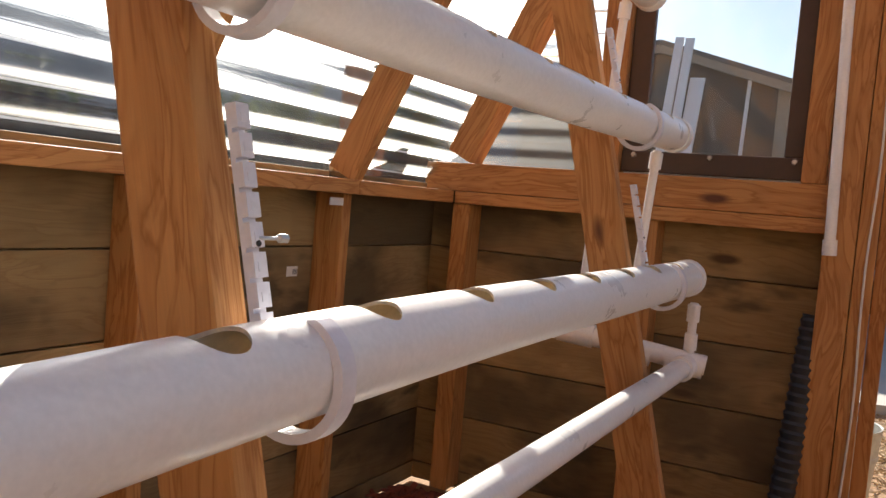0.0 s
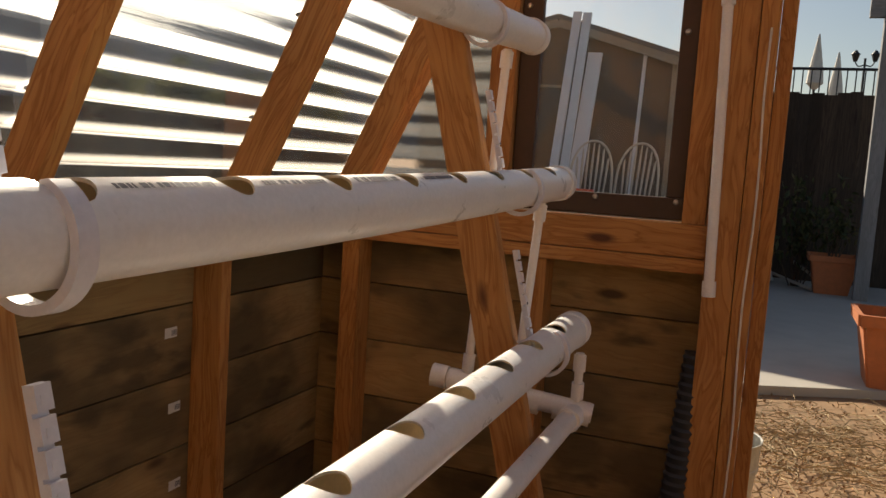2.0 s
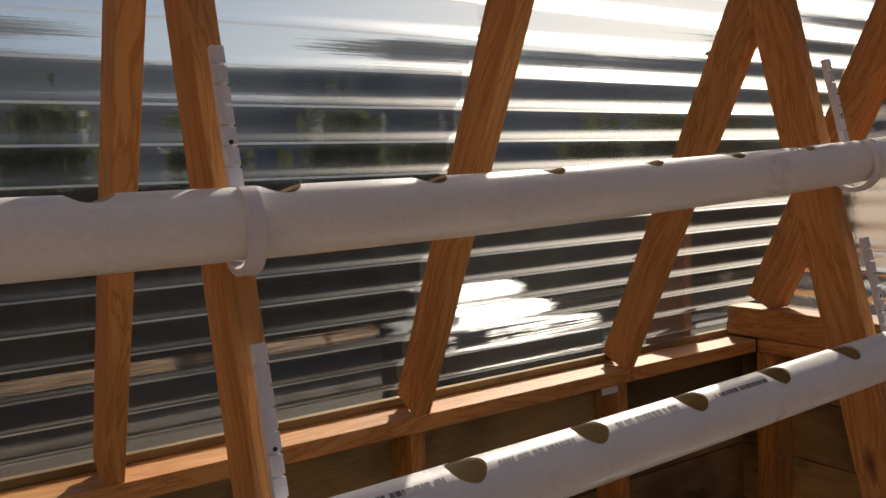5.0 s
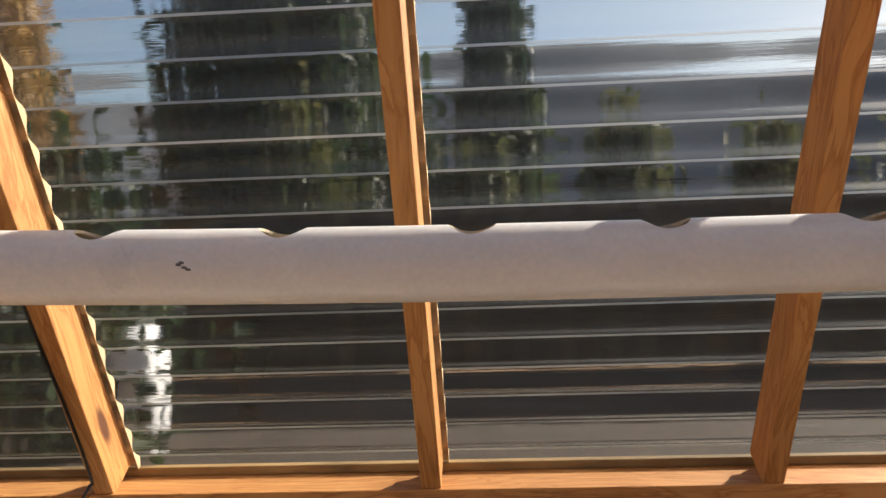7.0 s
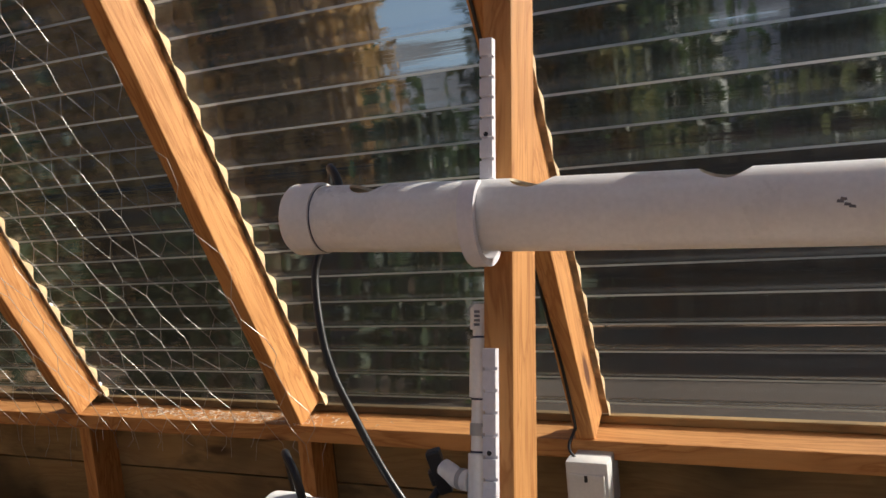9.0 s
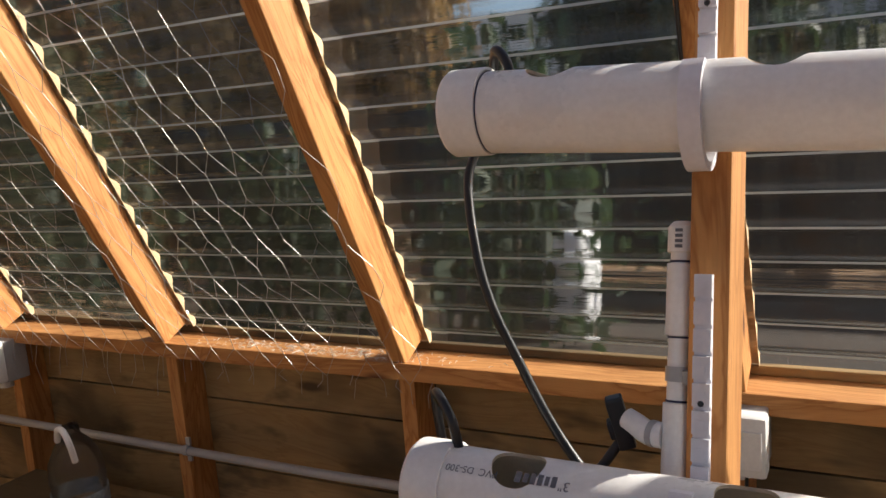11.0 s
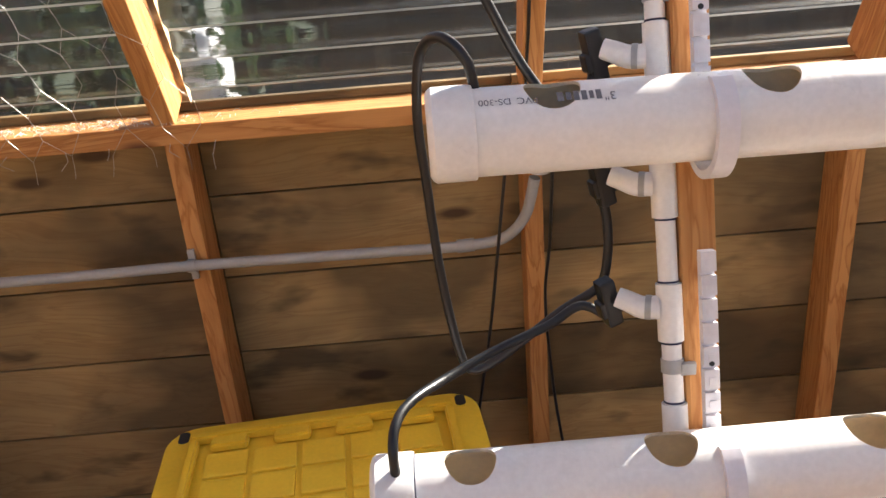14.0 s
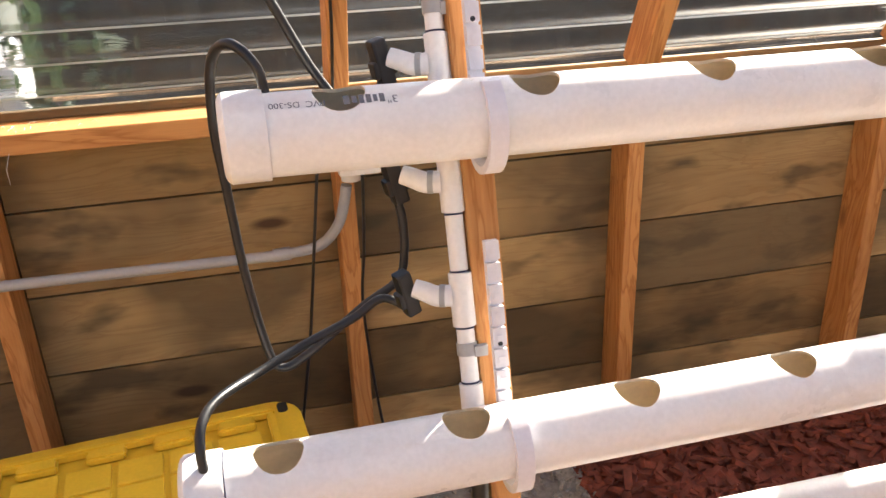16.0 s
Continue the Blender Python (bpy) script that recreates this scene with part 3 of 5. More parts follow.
for x in LEG_X:
    base = LN * -(0.030 + 0.0445)
    a, b = leg_point(0.03, x) + base, leg_point(2.25, x) + base
    beam("leg", a, b, 0.038, 0.089, (1, 0, 0), FIR, rack, "leaning fir leg with visible grain and knots", bevel=0.005)
beam("top_rail", leg_point(2.24) + Vector((-1.45, 0.06, 0.04)), leg_point(2.24) + Vector((1.35, 0.06, 0.04)), 0.089, 0.038, (0, 1, 0), FIR, rack)


def growing_pipe(y, z, h1, x0, x1, step, tilt):
    """White pipe with fifteen holes on top and a cap at each end."""
    p = thing("growing_pipe", (0, y, z - R), "white plastic growing pipe with round plant holes on top", "pipe", "growing pipes on the rack")
    n = 48
    bm = bmesh.new()
    rings = []
    along = [x0 + 0.004 + (x1 - x0 - 0.008) * k / 30 for k in range(31)]
    for x, r in [(x, R) for x in along] + [(x, R - 0.0032) for x in reversed(along)]:
        rings.append([bm.verts.new((x, y + r * math.cos(2 * math.pi * k / n), z + r * math.sin(2 * math.pi * k / n))) for k in range(n)])
    for i in range(len(rings)):
        r0, r1 = rings[i], rings[(i + 1) % len(rings)]
        for k in range(n):
            f = bm.faces.new((r0[k], r0[(k + 1) % n], r1[(k + 1) % n], r1[k]))
            f.material_index = 1 if i >= 31 and i < 61 else 0
    bmesh.ops.recalc_face_normals(bm, faces=bm.faces[:])
    tube = bpy.data.meshes.new("tube")
    bm.to_mesh(tube)
    bm.free()
    tube.materials.append(PVC), tube.materials.append(PVC_BORE), tube.materials.append(PVC_CUT)
    cut = bmesh.new()
    turn = Matrix.Rotation(radians(tilt), 3, "X")
    for k in range(15):
        c = Vector((h1 + step * k, y, z)) + turn @ Vector((0, 0, R))
        ring = []
        for h in (-0.02, 0.03):
            ring.append([cut.verts.new(c + turn @ Vector(((0.0258 + 0.0004 * math.sin(5 * a + k)) * math.cos(a), (0.0258 + 0.0004 * math.sin(5 * a + k)) * math.sin(a), h))) for a in (2 * math.pi * j / 28 for j in range(28))])
        for j in range(28):
            cut.faces.new((ring[0][j], ring[0][(j + 1) % 28], ring[1][(j + 1) % 28], ring[1][j])).material_index = 2
        cut.faces.new(ring[0][::-1]), cut.faces.new(ring[1])
    cm = bpy.data.meshes.new("cutter")
    cut.to_mesh(cm)
    cut.free()
    for m in (PVC, PVC_BORE, PVC_CUT):
        cm.materials.append(m)
    to, co = new("tube_blank", tube), new("cutter_blank", cm)
    mod = to.modifiers.new("holes", "BOOLEAN")
    mod.object, mod.operation, mod.solver = co, "DIFFERENCE", "EXACT"
    me = bpy.data.meshes.new_from_object(to.evaluated_get(bpy.context.evaluated_depsgraph_get()))
    bpy.data.objects.remove(to), bpy.data.objects.remove(co)
    me.shade_smooth()
    me.set_sharp_from_angle(angle=radians(35))
    part("tube", me, None, p)
    for x, s in ((x0, 1), (x1, -1)):
        prof = [(0.0001, 0.0), (R - 0.004, 0.0), (R + 0.0005, 0.002 * s), (R + 0.0034, 0.006 * s), (R + 0.0034, 0.042 * s), (R + 0.0028, 0.0435 * s), (R, 0.0435 * s)]
        part("end_cap", lathe(prof, 40, (x, y, z), "x"), PVC, p, "white slip-on end cap", smooth=True)
    seam = x0 + 0.0445
    if z != 1.142:
        part("pen_ring", lathe([(R + 0.0003, -0.0008), (R + 0.0006, 0.0), (R + 0.0003, 0.0008)], 40, (seam, y, z), "x"), BLUE_INK, p, "blue-black pen ring")
    for x in LEG_X:
        hook(x, y, z, p)
    return p


def hook(x, y, z, parent):
    """A hanger: a slotted strip on the leg and an open ring that carries the pipe."""
    c = Vector((x - 0.004, y, z - 0.004))
    bm = bmesh.new()
    prev = None
    n, ri, ro, w = 34, R + 0.0012, R + 0.0095, 0.0095
    for k in range(n + 1):
        a = radians(-205 + 278 * k / n)
        d = Vector((0, -math.cos(a), math.sin(a)))
        drop = 0.004 * max(0, -math.sin(a))
        r0, r1 = ri + drop, ro + drop
        if k in (0, n):
            r1 -= 0.004
        row = [bm.verts.new(c + d * r + Vector((dx, 0, 0))) for r, dx in ((r0, -w), (r1, -w), (r1, w), (r0, w))]
        if prev:
            for j in range(4):
                bm.faces.new((prev[j], prev[(j + 1) % 4], row[(j + 1) % 4], row[j]))
        else:
            bm.faces.new(row)
        prev = row
    bm.faces.new(prev[::-1])
    bmesh.ops.recalc_face_normals(bm, faces=bm.faces[:])
    ring = part("hanger_ring", bm, HANGER, parent, "pale plastic hanger ring", smooth=True)
    a = leg_point(z - 0.01) + Vector((x, 0, 0)) - LN * 0.004
    bm = bmesh.new()
    L, t, wd = 0.222, 0.004, 0.0078
    steps = 9
    add_box(bm, (-wd, -t, 0), (wd, t * 0.2, L))
    add_box(bm, (-0.0025, -0.0285, L * 0.1), (0.0025, -t, L * 0.1 + 0.005))
    for k in range(steps):
        z0 = L * k / steps
        add_box(bm, (-wd, t * 0.2, z0 + 0.0035), (wd, t * 1.9, z0 + L / steps - 0.0005))
        add_box(bm, (-wd * 0.45, t * 1.9, z0 + 0.008), (wd * 0.45, t * 2.1, z0 + 0.016))
    m = Matrix((Vector((-1, 0, 0)), LN, LU)).transposed().to_4x4()
    m.translation = a
    strip = part("slotted_strip", bm, HANGER, parent, "pale slotted plastic strip", matrix=m)
    sm = LN.to_track_quat("Z", "Y").to_matrix().to_4x4()
    sm.translation = a + LU * 0.105 + LN * 0.008
    sc = part("strip_screw", screw_small, None, strip)
    sc.matrix_parent_inverse = Matrix.Identity(4)
    sc.matrix_basis = m.inverted() @ sm


bm = lathe([(0.0001, 0.001), (0.0025, 0.001), (0.003, 0.0), (0.003, -0.004)], 8)
screw_small = bpy.data.meshes.new("strip_screw")
bm.to_mesh(screw_small)
bm.free()
screw_small.materials.append(IRON)
pipes = [growing_pipe(*row) for row in PIPES]
for p in pipes:
    p.rotation_euler.z = SKEW
# how each pipe bows between its hangers
BOWS = (lambda x: 0.0195 * (x + 0.3) ** 2, lambda x: -0.0172 + 0.0117 * x + 0.0092 * x * x, lambda x: 0.003 + 0.0165 * math.tanh((x + 0.35) * 2.4))
SAGGED = ("tube", "printing", "smudge")


def wrapped_text(body, size, x, angle, pipe, parent, flipped=True):
    """Printed letters laid round a pipe; angle is measured from the front towards the top."""
    cu = bpy.data.curves.new("print", "FONT")
    cu.body, cu.size, cu.align_x = body, size, "LEFT"
    ob = new("print_blank", cu)
    me = bpy.data.meshes.new_from_object(ob.evaluated_get(bpy.context.evaluated_depsgraph_get()))
    bpy.data.objects.remove(ob)
    y, z = pipe[0], pipe[1]
    for v in me.vertices:
        u, w = v.co.x, v.co.y
        if flipped:
            u, w = -u, -w
        a = radians(angle) + w / R
        v.co = (x + u, y - (R + 0.0004) * math.cos(a), z + (R + 0.0004) * math.sin(a))
    me.materials.clear()
    me.materials.append(INK)
    return part("printing", me, None, parent, "grey printed lettering")


def wrapped_bars(rows, x, angle, pipe, parent):
    """Printing that cannot be read: short bars round a pipe."""
    bm = bmesh.new()
    y, z = pipe[0], pipe[1]
    for u0, u1, w0, w1 in rows:
        vs = []
        for u, w in ((u0, w0), (u1, w0), (u1, w1), (u0, w1)):
            a = radians(angle) + w / R
            vs.append(bm.verts.new((x + u, y - (R + 0.0005) * math.cos(a), z + (R + 0.0005) * math.sin(a))))
        bm.faces.new(vs)
    return part("printing", bm, INK, parent, "grey printed bars", kind="stuff")


wrapped_text("3\"", 0.013, -1.394, 58, PIPES[1], pipes[1])
wrapped_text("PVC", 0.0105, -1.464, 58, PIPES[1], pipes[1])
wrapped_text("DS-300", 0.0098, -1.488, 58, PIPES[1], pipes[1])
wrapped_bars([(-0.001, 0.004, 0, 0.011), (-0.007, -0.003, 0.001, 0.010), (-0.014, -0.009, 0, 0.011), (-0.021, -0.016, 0, 0.011), (-0.028, -0.023, 0.001, 0.010), (-0.036, -0.030, 0, 0.011)], -1.411, 48, PIPES[1], pipes[1])
rng = random.Random(4)
for k in (8, 9, 10, 11):
    x = PIPES[1][2] + PIPES[1][5] * (k - 0.8)
    u, rows = 0.0, []
    while u < 0.12:
        w = rng.uniform(0.003, 0.009)
        rows.append((u, u + w, 0, 0.0075 if k != 10 else 0.011))
        u += w + rng.choice((0.0015, 0.0015, 0.006))
    wrapped_bars(rows, x, 55, PIPES[1], pipes[1])
bm = bmesh.new()
for u, w in ((0, 0), (0.006, -0.003), (0.010, -0.005), (0.003, 0.002)):
    a = radians(8) + w / R
    p = Vector((-0.93 + u, PIPES[0][0] - (R + 0.0006) * math.cos(a), PIPES[0][1] + (R + 0.0006) * math.sin(a)))
    bm.faces.new([bm.verts.new(p + Vector((dx, 0, dz))) for dx, dz in ((-0.003, -0.001), (0.003, -0.0015), (0.003, 0.001), (-0.002, 0.002))])
part("smudge", bm, INK, pipes[0], "small grey smudge")

# drain line at the far end
drain = thing("drain_line", (0.6, 0, 0.58), "white plastic drain pipe with tees, risers and elbows", "pipe")
part("drain_pipe", sweep([(-1.35, -0.012, 0.608), (1.46, -0.005, 0.600)], 0.0242, 24), PVC, drain, smooth=True)
part("cross_pipe", sweep([(1.47, -0.05, 0.606), (1.408, 0.352, 0.656)], 0.0242, 24), PVC, drain, smooth=True)
for c, d, l in (((1.465, 0.0, 0.606), (-0.13, 1, 0.1), 0.045), ((1.435, -0.007, 0.600), (1, 0, 0), 0.04), ((1.419, 0.265, 0.645), (-0.13, 1, 0.1), 0.045), ((1.41, 0.335, 0.654), (-0.13, 1, 0.1), 0.02), ((1.45, 0.12, 0.618), (-0.13, 1, 0.1), 0.04)):
    d = Vector(d).normalized() * l
    part("tee_sleeve", sweep([Vector(c) - d, Vector(c) + d], 0.0298, 24), PVC, drain, smooth=True)
for a, b in (((1.42, 0.218, 1.478), (1.417, 0.264, 0.66)), ((1.43, 0.108, 1.115), (1.435, 0.142, 0.63)), ((1.455, -0.012, 0.755), (1.465, -0.01, 0.62))):
    a, b = Vector(a), Vector(b)
    part("riser", sweep([a, b], 0.0107, 16), PVC, drain, smooth=True)
    d = (b - a).normalized()
    part("coupling", sweep([a + d * 0.005, a + d * 0.045], 0.0155, 16), PVC, drain, smooth=True)
    part("coupling", sweep([b - d * 0.06, b - d * 0.02], 0.0155, 16), PVC, drain, smooth=True)

# feed manifold beside the west leg
MX = -1.326


def man(z, dx=0.0, dn=0.0):
    return Vector((MX + dx, 0.073 + 0.295 * (z - 0.854), z)) + LN * dn


mani = thing("feed_manifold", man(0.8), "white plastic feed manifold with three black-clipped outlets", "manifold")
part("pipe", sweep([man(0.775), man(1.36)], 0.0105, 20), PVC, mani, smooth=True)
for z0, z1 in ((0.773, 0.817), (0.883, 0.942), (1.009, 1.077), (1.133, 1.199), (1.262, 1.329)):
    part("sleeve", sweep([man(z0), man(z1)], 0.0136, 20), PVC, mani, smooth=True)
    for z in (z0 - 0.002, z1 + 0.002):
        part("pen_ring", sweep([man(z - 0.001), man(z + 0.001)], 0.0112, 20), BLUE_INK, mani)
part("end_cap", sweep([man(1.34), man(1.364), man(1.369)], lambda t: 0.0138 if t < 0.9 else 0.009, 20, 1), PVC, mani, "white cap with a small label", smooth=True)
for k in range(4):
    p = man(1.344 + 0.005 * k) + LN * 0.0135
    part("label_bar", box_bm(p + Vector((-0.004, -0.0008, 0)), p + Vector((0.003, 0.0004, 0.003))), INK, mani)
for z in (0.857, 1.226):
    c = part("pipe_clip", sweep([man(z - 0.007), man(z + 0.007)], 0.0122, 20), CONDUIT, mani, "grey pipe strap", smooth=True)
    part("strap_ear", box_bm(man(z, 0.006) + Vector((0, -0.012, -0.007)), man(z, 0.022) + Vector((0, -0.006, 0.007)), 0.001), CONDUIT, c)
OUTLET = (0.918, 1.043, 1.168)
for i, z in enumerate(OUTLET):
    p = man(z)
    e = p + Vector((-0.040, 0.010, 0.004))
    part("outlet", sweep([p + Vector((-0.012, 0, 0)), p + Vector((-0.028, 0.003, 0.0)), e, e + Vector((-0.012, 0.006, 0.004))], lambda t: 0.0128 - 0.002 * t, 16, 4), PVC, mani, "white elbow outlet", smooth=True)
    part("grey_ring", sweep([p + Vector((-0.019, 0.001, 0)), p + Vector((-0.025, 0.003, 0))], 0.0132, 16), CONDUIT, mani, smooth=True)
    bm = box_bm((-0.009, -0.009, -0.027), (0.009, 0.009, 0.029), 0.003)
    m = pose(*(e + Vector((-0.020, 0.010, -0.004))), 0, -14, 18)
    valve = part("clip", bm, BLACK, mani, "black hose clip", matrix=m)
    part("clip_tab", box_bm((-0.014, -0.008, -0.014), (0.014, 0.008, 0.006), 0.003), BLACK, valve, matrix=m.copy())

# black feed tubes
V1, V2, V3 = (man(z) + Vector((-0.060, 0.020, -0.018)) for z in (OUTLET[2], OUTLET[1], OUTLET[0]))
tubes = (
    ("to the top pipe", [(-1.474, 0.205, 1.50), (-1.478, 0.206, 1.535), (-1.497, 0.222, 1.553), (-1.513, 0.248, 1.535), (-1.535, 0.262, 1.47), (-1.548, 0.24, 1.42), (-1.53, 0.21, 1.345), (-1.511, 0.20, 1.287), (-1.485, 0.20, 1.229), (-1.453, 0.2, 1.165), (-1.418, 0.195, 1.118), (-1.400, 0.185, 1.12), V1]),
    ("to the middle pipe", [(-1.534, 0.10, 1.163), (-1.540, 0.10, 1.195), (-1.562, 0.115, 1.215), (-1.582, 0.145, 1.195), (-1.59, 0.168, 1.13), (-1.587, 0.18, 1.059), (-1.58, 0.18, 0.949), (-1.566, 0.175, 0.849), (-1.551, 0.17, 0.824), (-1.515, 0.17, 0.841), (-1.449, 0.17, 0.891), (-1.406, 0.165, 0.922), (-1.396, 0.165, 0.96), (-1.396, 0.17, 1.0), V2]),
    ("to the bottom pipe", [(-1.638, -0.005, 0.80), (-1.640, 0.0, 0.84), (-1.636, 0.02, 0.862), (-1.62, 0.05, 0.868), (-1.58, 0.10, 0.862), (-1.526, 0.13, 0.872), (-1.466, 0.14, 0.892), (-1.43, 0.145, 0.91), V3]),
)
for where, pts in tubes:
    shift = Vector((-0.008 if "top" in where else 0.016, -0.02, 0.0))
    pts = [Vector(q) + shift for q in pts[:-1]] + pts[-1:]
    whole("feed_tube", sweep(pts, 0.0052, 12, 8), BLACK, "black rubber feed tube running " + where, "tube", "feed tubes", smooth=True)

whole("supply_hose", sweep([man(0.80), man(0.74), (MX, 0.02, 0.60), (MX + 0.01, 0.03, 0.35), (MX + 0.01, 0.08, 0.10), (MX - 0.05, 0.16, 0.016), (MX - 0.25, 0.25, 0.014)], 0.0105, 12, 8), BLACK, "black supply hose rising from the ground to the manifold", "hose", smooth=True)

# wall conduit, outlet boxes, cords
cond = thing("wall_conduit", (-2.0, 0.83, 0.69), "grey electrical conduit clipped along the studs", "conduit")
part("conduit_pipe", sweep([(WEST_X, 0.833, 0.70), (-2.446, 0.833, 0.692), (-2.05, 0.833, 0.694), (-1.56, 0.833, 0.687), (-1.50, 0.833, 0.688), (-1.434, 0.825, 0.702), (-1.393, 0.81, 0.752), (-1.374, 0.80, 0.83)], 0.0108, 16, 8), CONDUIT, cond, smooth=True)
part("coupling", sweep([(-1.53, 0.833, 0.6875), (-1.495, 0.833, 0.689)], 0.0135, 16), CONDUIT, cond, smooth=True)
for x in (-2.06, -2.72):
    c = part("clamp", sweep([(x - 0.008, 0.833, 0.694), (x + 0.008, 0.833, 0.694)], 0.0135, 14), CONDUIT, cond, "grey conduit clamp", smooth=True)
    for dz in (0.022, -0.022):
        part("clamp_ear", box_bm((x - 0.007, 0.838, 0.694 + dz - 0.01), (x + 0.007, 0.845, 0.694 + dz + 0.01), 0.001), CONDUIT, c)


def outlet_box(x, z0, z1):
    b = thing("outlet_box", (x, 0.80, z0), "white weatherproof outlet box with a flip cover", "outlet box", "outlet boxes")
    part("body", box_bm((x - 0.036, 0.775, z0), (x + 0.036, 0.846, z1), 0.005), CONDUIT, b)
    part("cover", box_bm((x - 0.041, 0.735, z0 + 0.004), (x + 0.041, 0.776, z1 + 0.006), 0.008), WHITE_BOX, b, smooth=True)
    part("lip", box_bm((x - 0.034, 0.729, z0 + 0.02), (x + 0.034, 0.735, z1 - 0.016), 0.002), WHITE_BOX, b)
    part("screw_slot", box_bm((x - 0.003, 0.7275, z1 - 0.03), (x + 0.003, 0.7295, z1 - 0.018)), IRON, b)
    part("hub", lathe([(0.016, 0.0), (0.019, -0.004), (0.019, -0.022), (0.012, -0.024)], 18, (x - 0.012, 0.80, z0)), WHITE_BOX, b, smooth=True)
    return b


outlet_box(-1.352, 0.862, 0.965)
outlet_box(-3.36, 0.84, 0.96)
whole("power_cord", sweep([(-1.43, 0.775, 0.87), (-1.452, 0.78, 0.70), (-1.477, 0.79, 0.51), (-1.52, 0.80, 0.25), (-1.54, 0.78, 0.03)], 0.0032, 8), BLACK, "thin black power cord hanging by the wall", "cord", "power cords", smooth=True)
whole("power_cord", sweep([(-1.346, 0.76, 0.86), (-1.352, 0.78, 0.70), (-1.361, 0.80, 0.574), (-1.352, 0.80, 0.40), (-1.335, 0.80, 0.24), (-1.30, 0.78, 0.02)], 0.0032, 8), BLACK, "thin black power cord hanging by the wall", "cord", "power cords", smooth=True)
up_line = [FOOT + UP * s + Vector((-1.386 + 0.004 * math.sin(s * 9), -0.003, 0)) for s in (0.05, 0.2, 0.4, 0.6, 0.8, 1.0, 1.2, 1.4)]
whole("power_cord", sweep([(-1.37, 0.76, 0.96), (-1.39, 0.765, 0.985), (-1.385, 0.79, 1.01)] + up_line, 0.003, 8), BLACK, "thin black cord stapled up a rafter", "cord", "power cords", smooth=True)

# the pipes are not quite straight
for p, sag in zip(pipes, BOWS):
    for ob in p.children:
        if ob.name.split(".")[0] in SAGGED:
            for v in ob.data.vertices:
                v.co.z += sag(v.co.x)
        else:
            xs = [(ob.matrix_basis @ v.co).x for v in ob.data.vertices]
            ob.matrix_basis = Matrix.Translation((0, 0, sag(sum(xs) / len(xs)))) @ ob.matrix_basis

# ---- on the floor and walls inside ----
tote_m = pose(-1.790, 0.422, 0.02, 0, 0, 5.5)
tote = thing("storage_tote", (-1.790, 0.422, 0), "black plastic storage tote with a ribbed yellow lid", "tote")
bm = bmesh.new()
ring = []
for z, w, d in ((-0.02, 0.22, 0.185), (0.02, 0.232, 0.195), (0.375, 0.262, 0.222), (0.38, 0.275, 0.232), (0.398, 0.275, 0.232)):
    pts = []
    for cx, cy, a0 in ((1, 1, 0), (-1, 1, 90), (-1, -1, 180), (1, -1, 270)):
        for k in range(5):
            a = radians(a0 + 22.5 * k)
            pts.append(bm.verts.new((cx * (w - 0.05) + 0.05 * math.cos(a), cy * (d - 0.05) + 0.05 * math.sin(a), z)))
    ring.append(pts)
for r0, r1 in zip(ring, ring[1:]):
    for k in range(20):
        bm.faces.new((r0[k], r0[(k + 1) % 20], r1[(k + 1) % 20], r1[k]))
bm.faces.new(ring[0][::-1])
part("tub", bm, TOTE_BLACK, tote, matrix=tote_m, smooth=True)


def rounded_slab(w, d, z0, z1, r, inset):
    """A slab with rounded corners whose top edge is pulled in."""
    bm = bmesh.new()
    rows = []
    for z, o in ((z0, 0.0), (z1 - inset, 0.0), (z1 - inset * 0.3, inset * 0.3), (z1, inset)):
        pts = []
        for cx, cy, a0 in ((1, 1, 0), (-1, 1, 90), (-1, -1, 180), (1, -1, 270)):
            for k in range(7):
                a = radians(a0 + 15 * k)
                pts.append(bm.verts.new((cx * (w - r) + (r - o) * math.cos(a), cy * (d - r) + (r - o) * math.sin(a), z)))
        rows.append(pts)
    for r0, r1 in zip(rows, rows[1:]):
        for k in range(28):
            bm.faces.new((r0[k], r0[(k + 1) % 28], r1[(k + 1) % 28], r1[k]))
    bm.faces.new(rows[-1])
    bm.faces.new(rows[0][::-1])
    return bm


lid = part("lid", rounded_slab(0.295, 0.250, 0.388, 0.418, 0.06, 0.006), YELLOW, tote, "yellow ribbed lid", matrix=tote_m, smooth=True)
rim = bmesh.new()
w2, d2 = 0.228, 0.186
for a, b in (((-w2 - 0.016, -d2 - 0.016, 0.417), (w2 + 0.016, -d2, 0.436)), ((-w2 - 0.016, d2, 0.417), (w2 + 0.016, d2 + 0.016, 0.436)),
             ((-w2 - 0.016, -d2, 0.417), (-w2, d2, 0.436)), ((w2, -d2, 0.417), (w2 + 0.016, d2, 0.436))):
    add_box(rim, a, b)
for k in range(4):
    x = -w2 + (k + 0.5) * 2 * w2 / 4
    for s in (1, -1):
        add_box(rim, (x - 0.034, s * d2 - 0.028 * (s > 0), 0.417), (x + 0.034, s * d2 + 0.028 * (s < 0), 0.4345))
bmesh.ops.bevel(rim, geom=rim.edges[:], offset=0.004, segments=2, affect="EDGES")
part("raised_rim", rim, YELLOW, lid, matrix=tote_m.copy(), smooth=True)
cols, rows_n = 5, 4
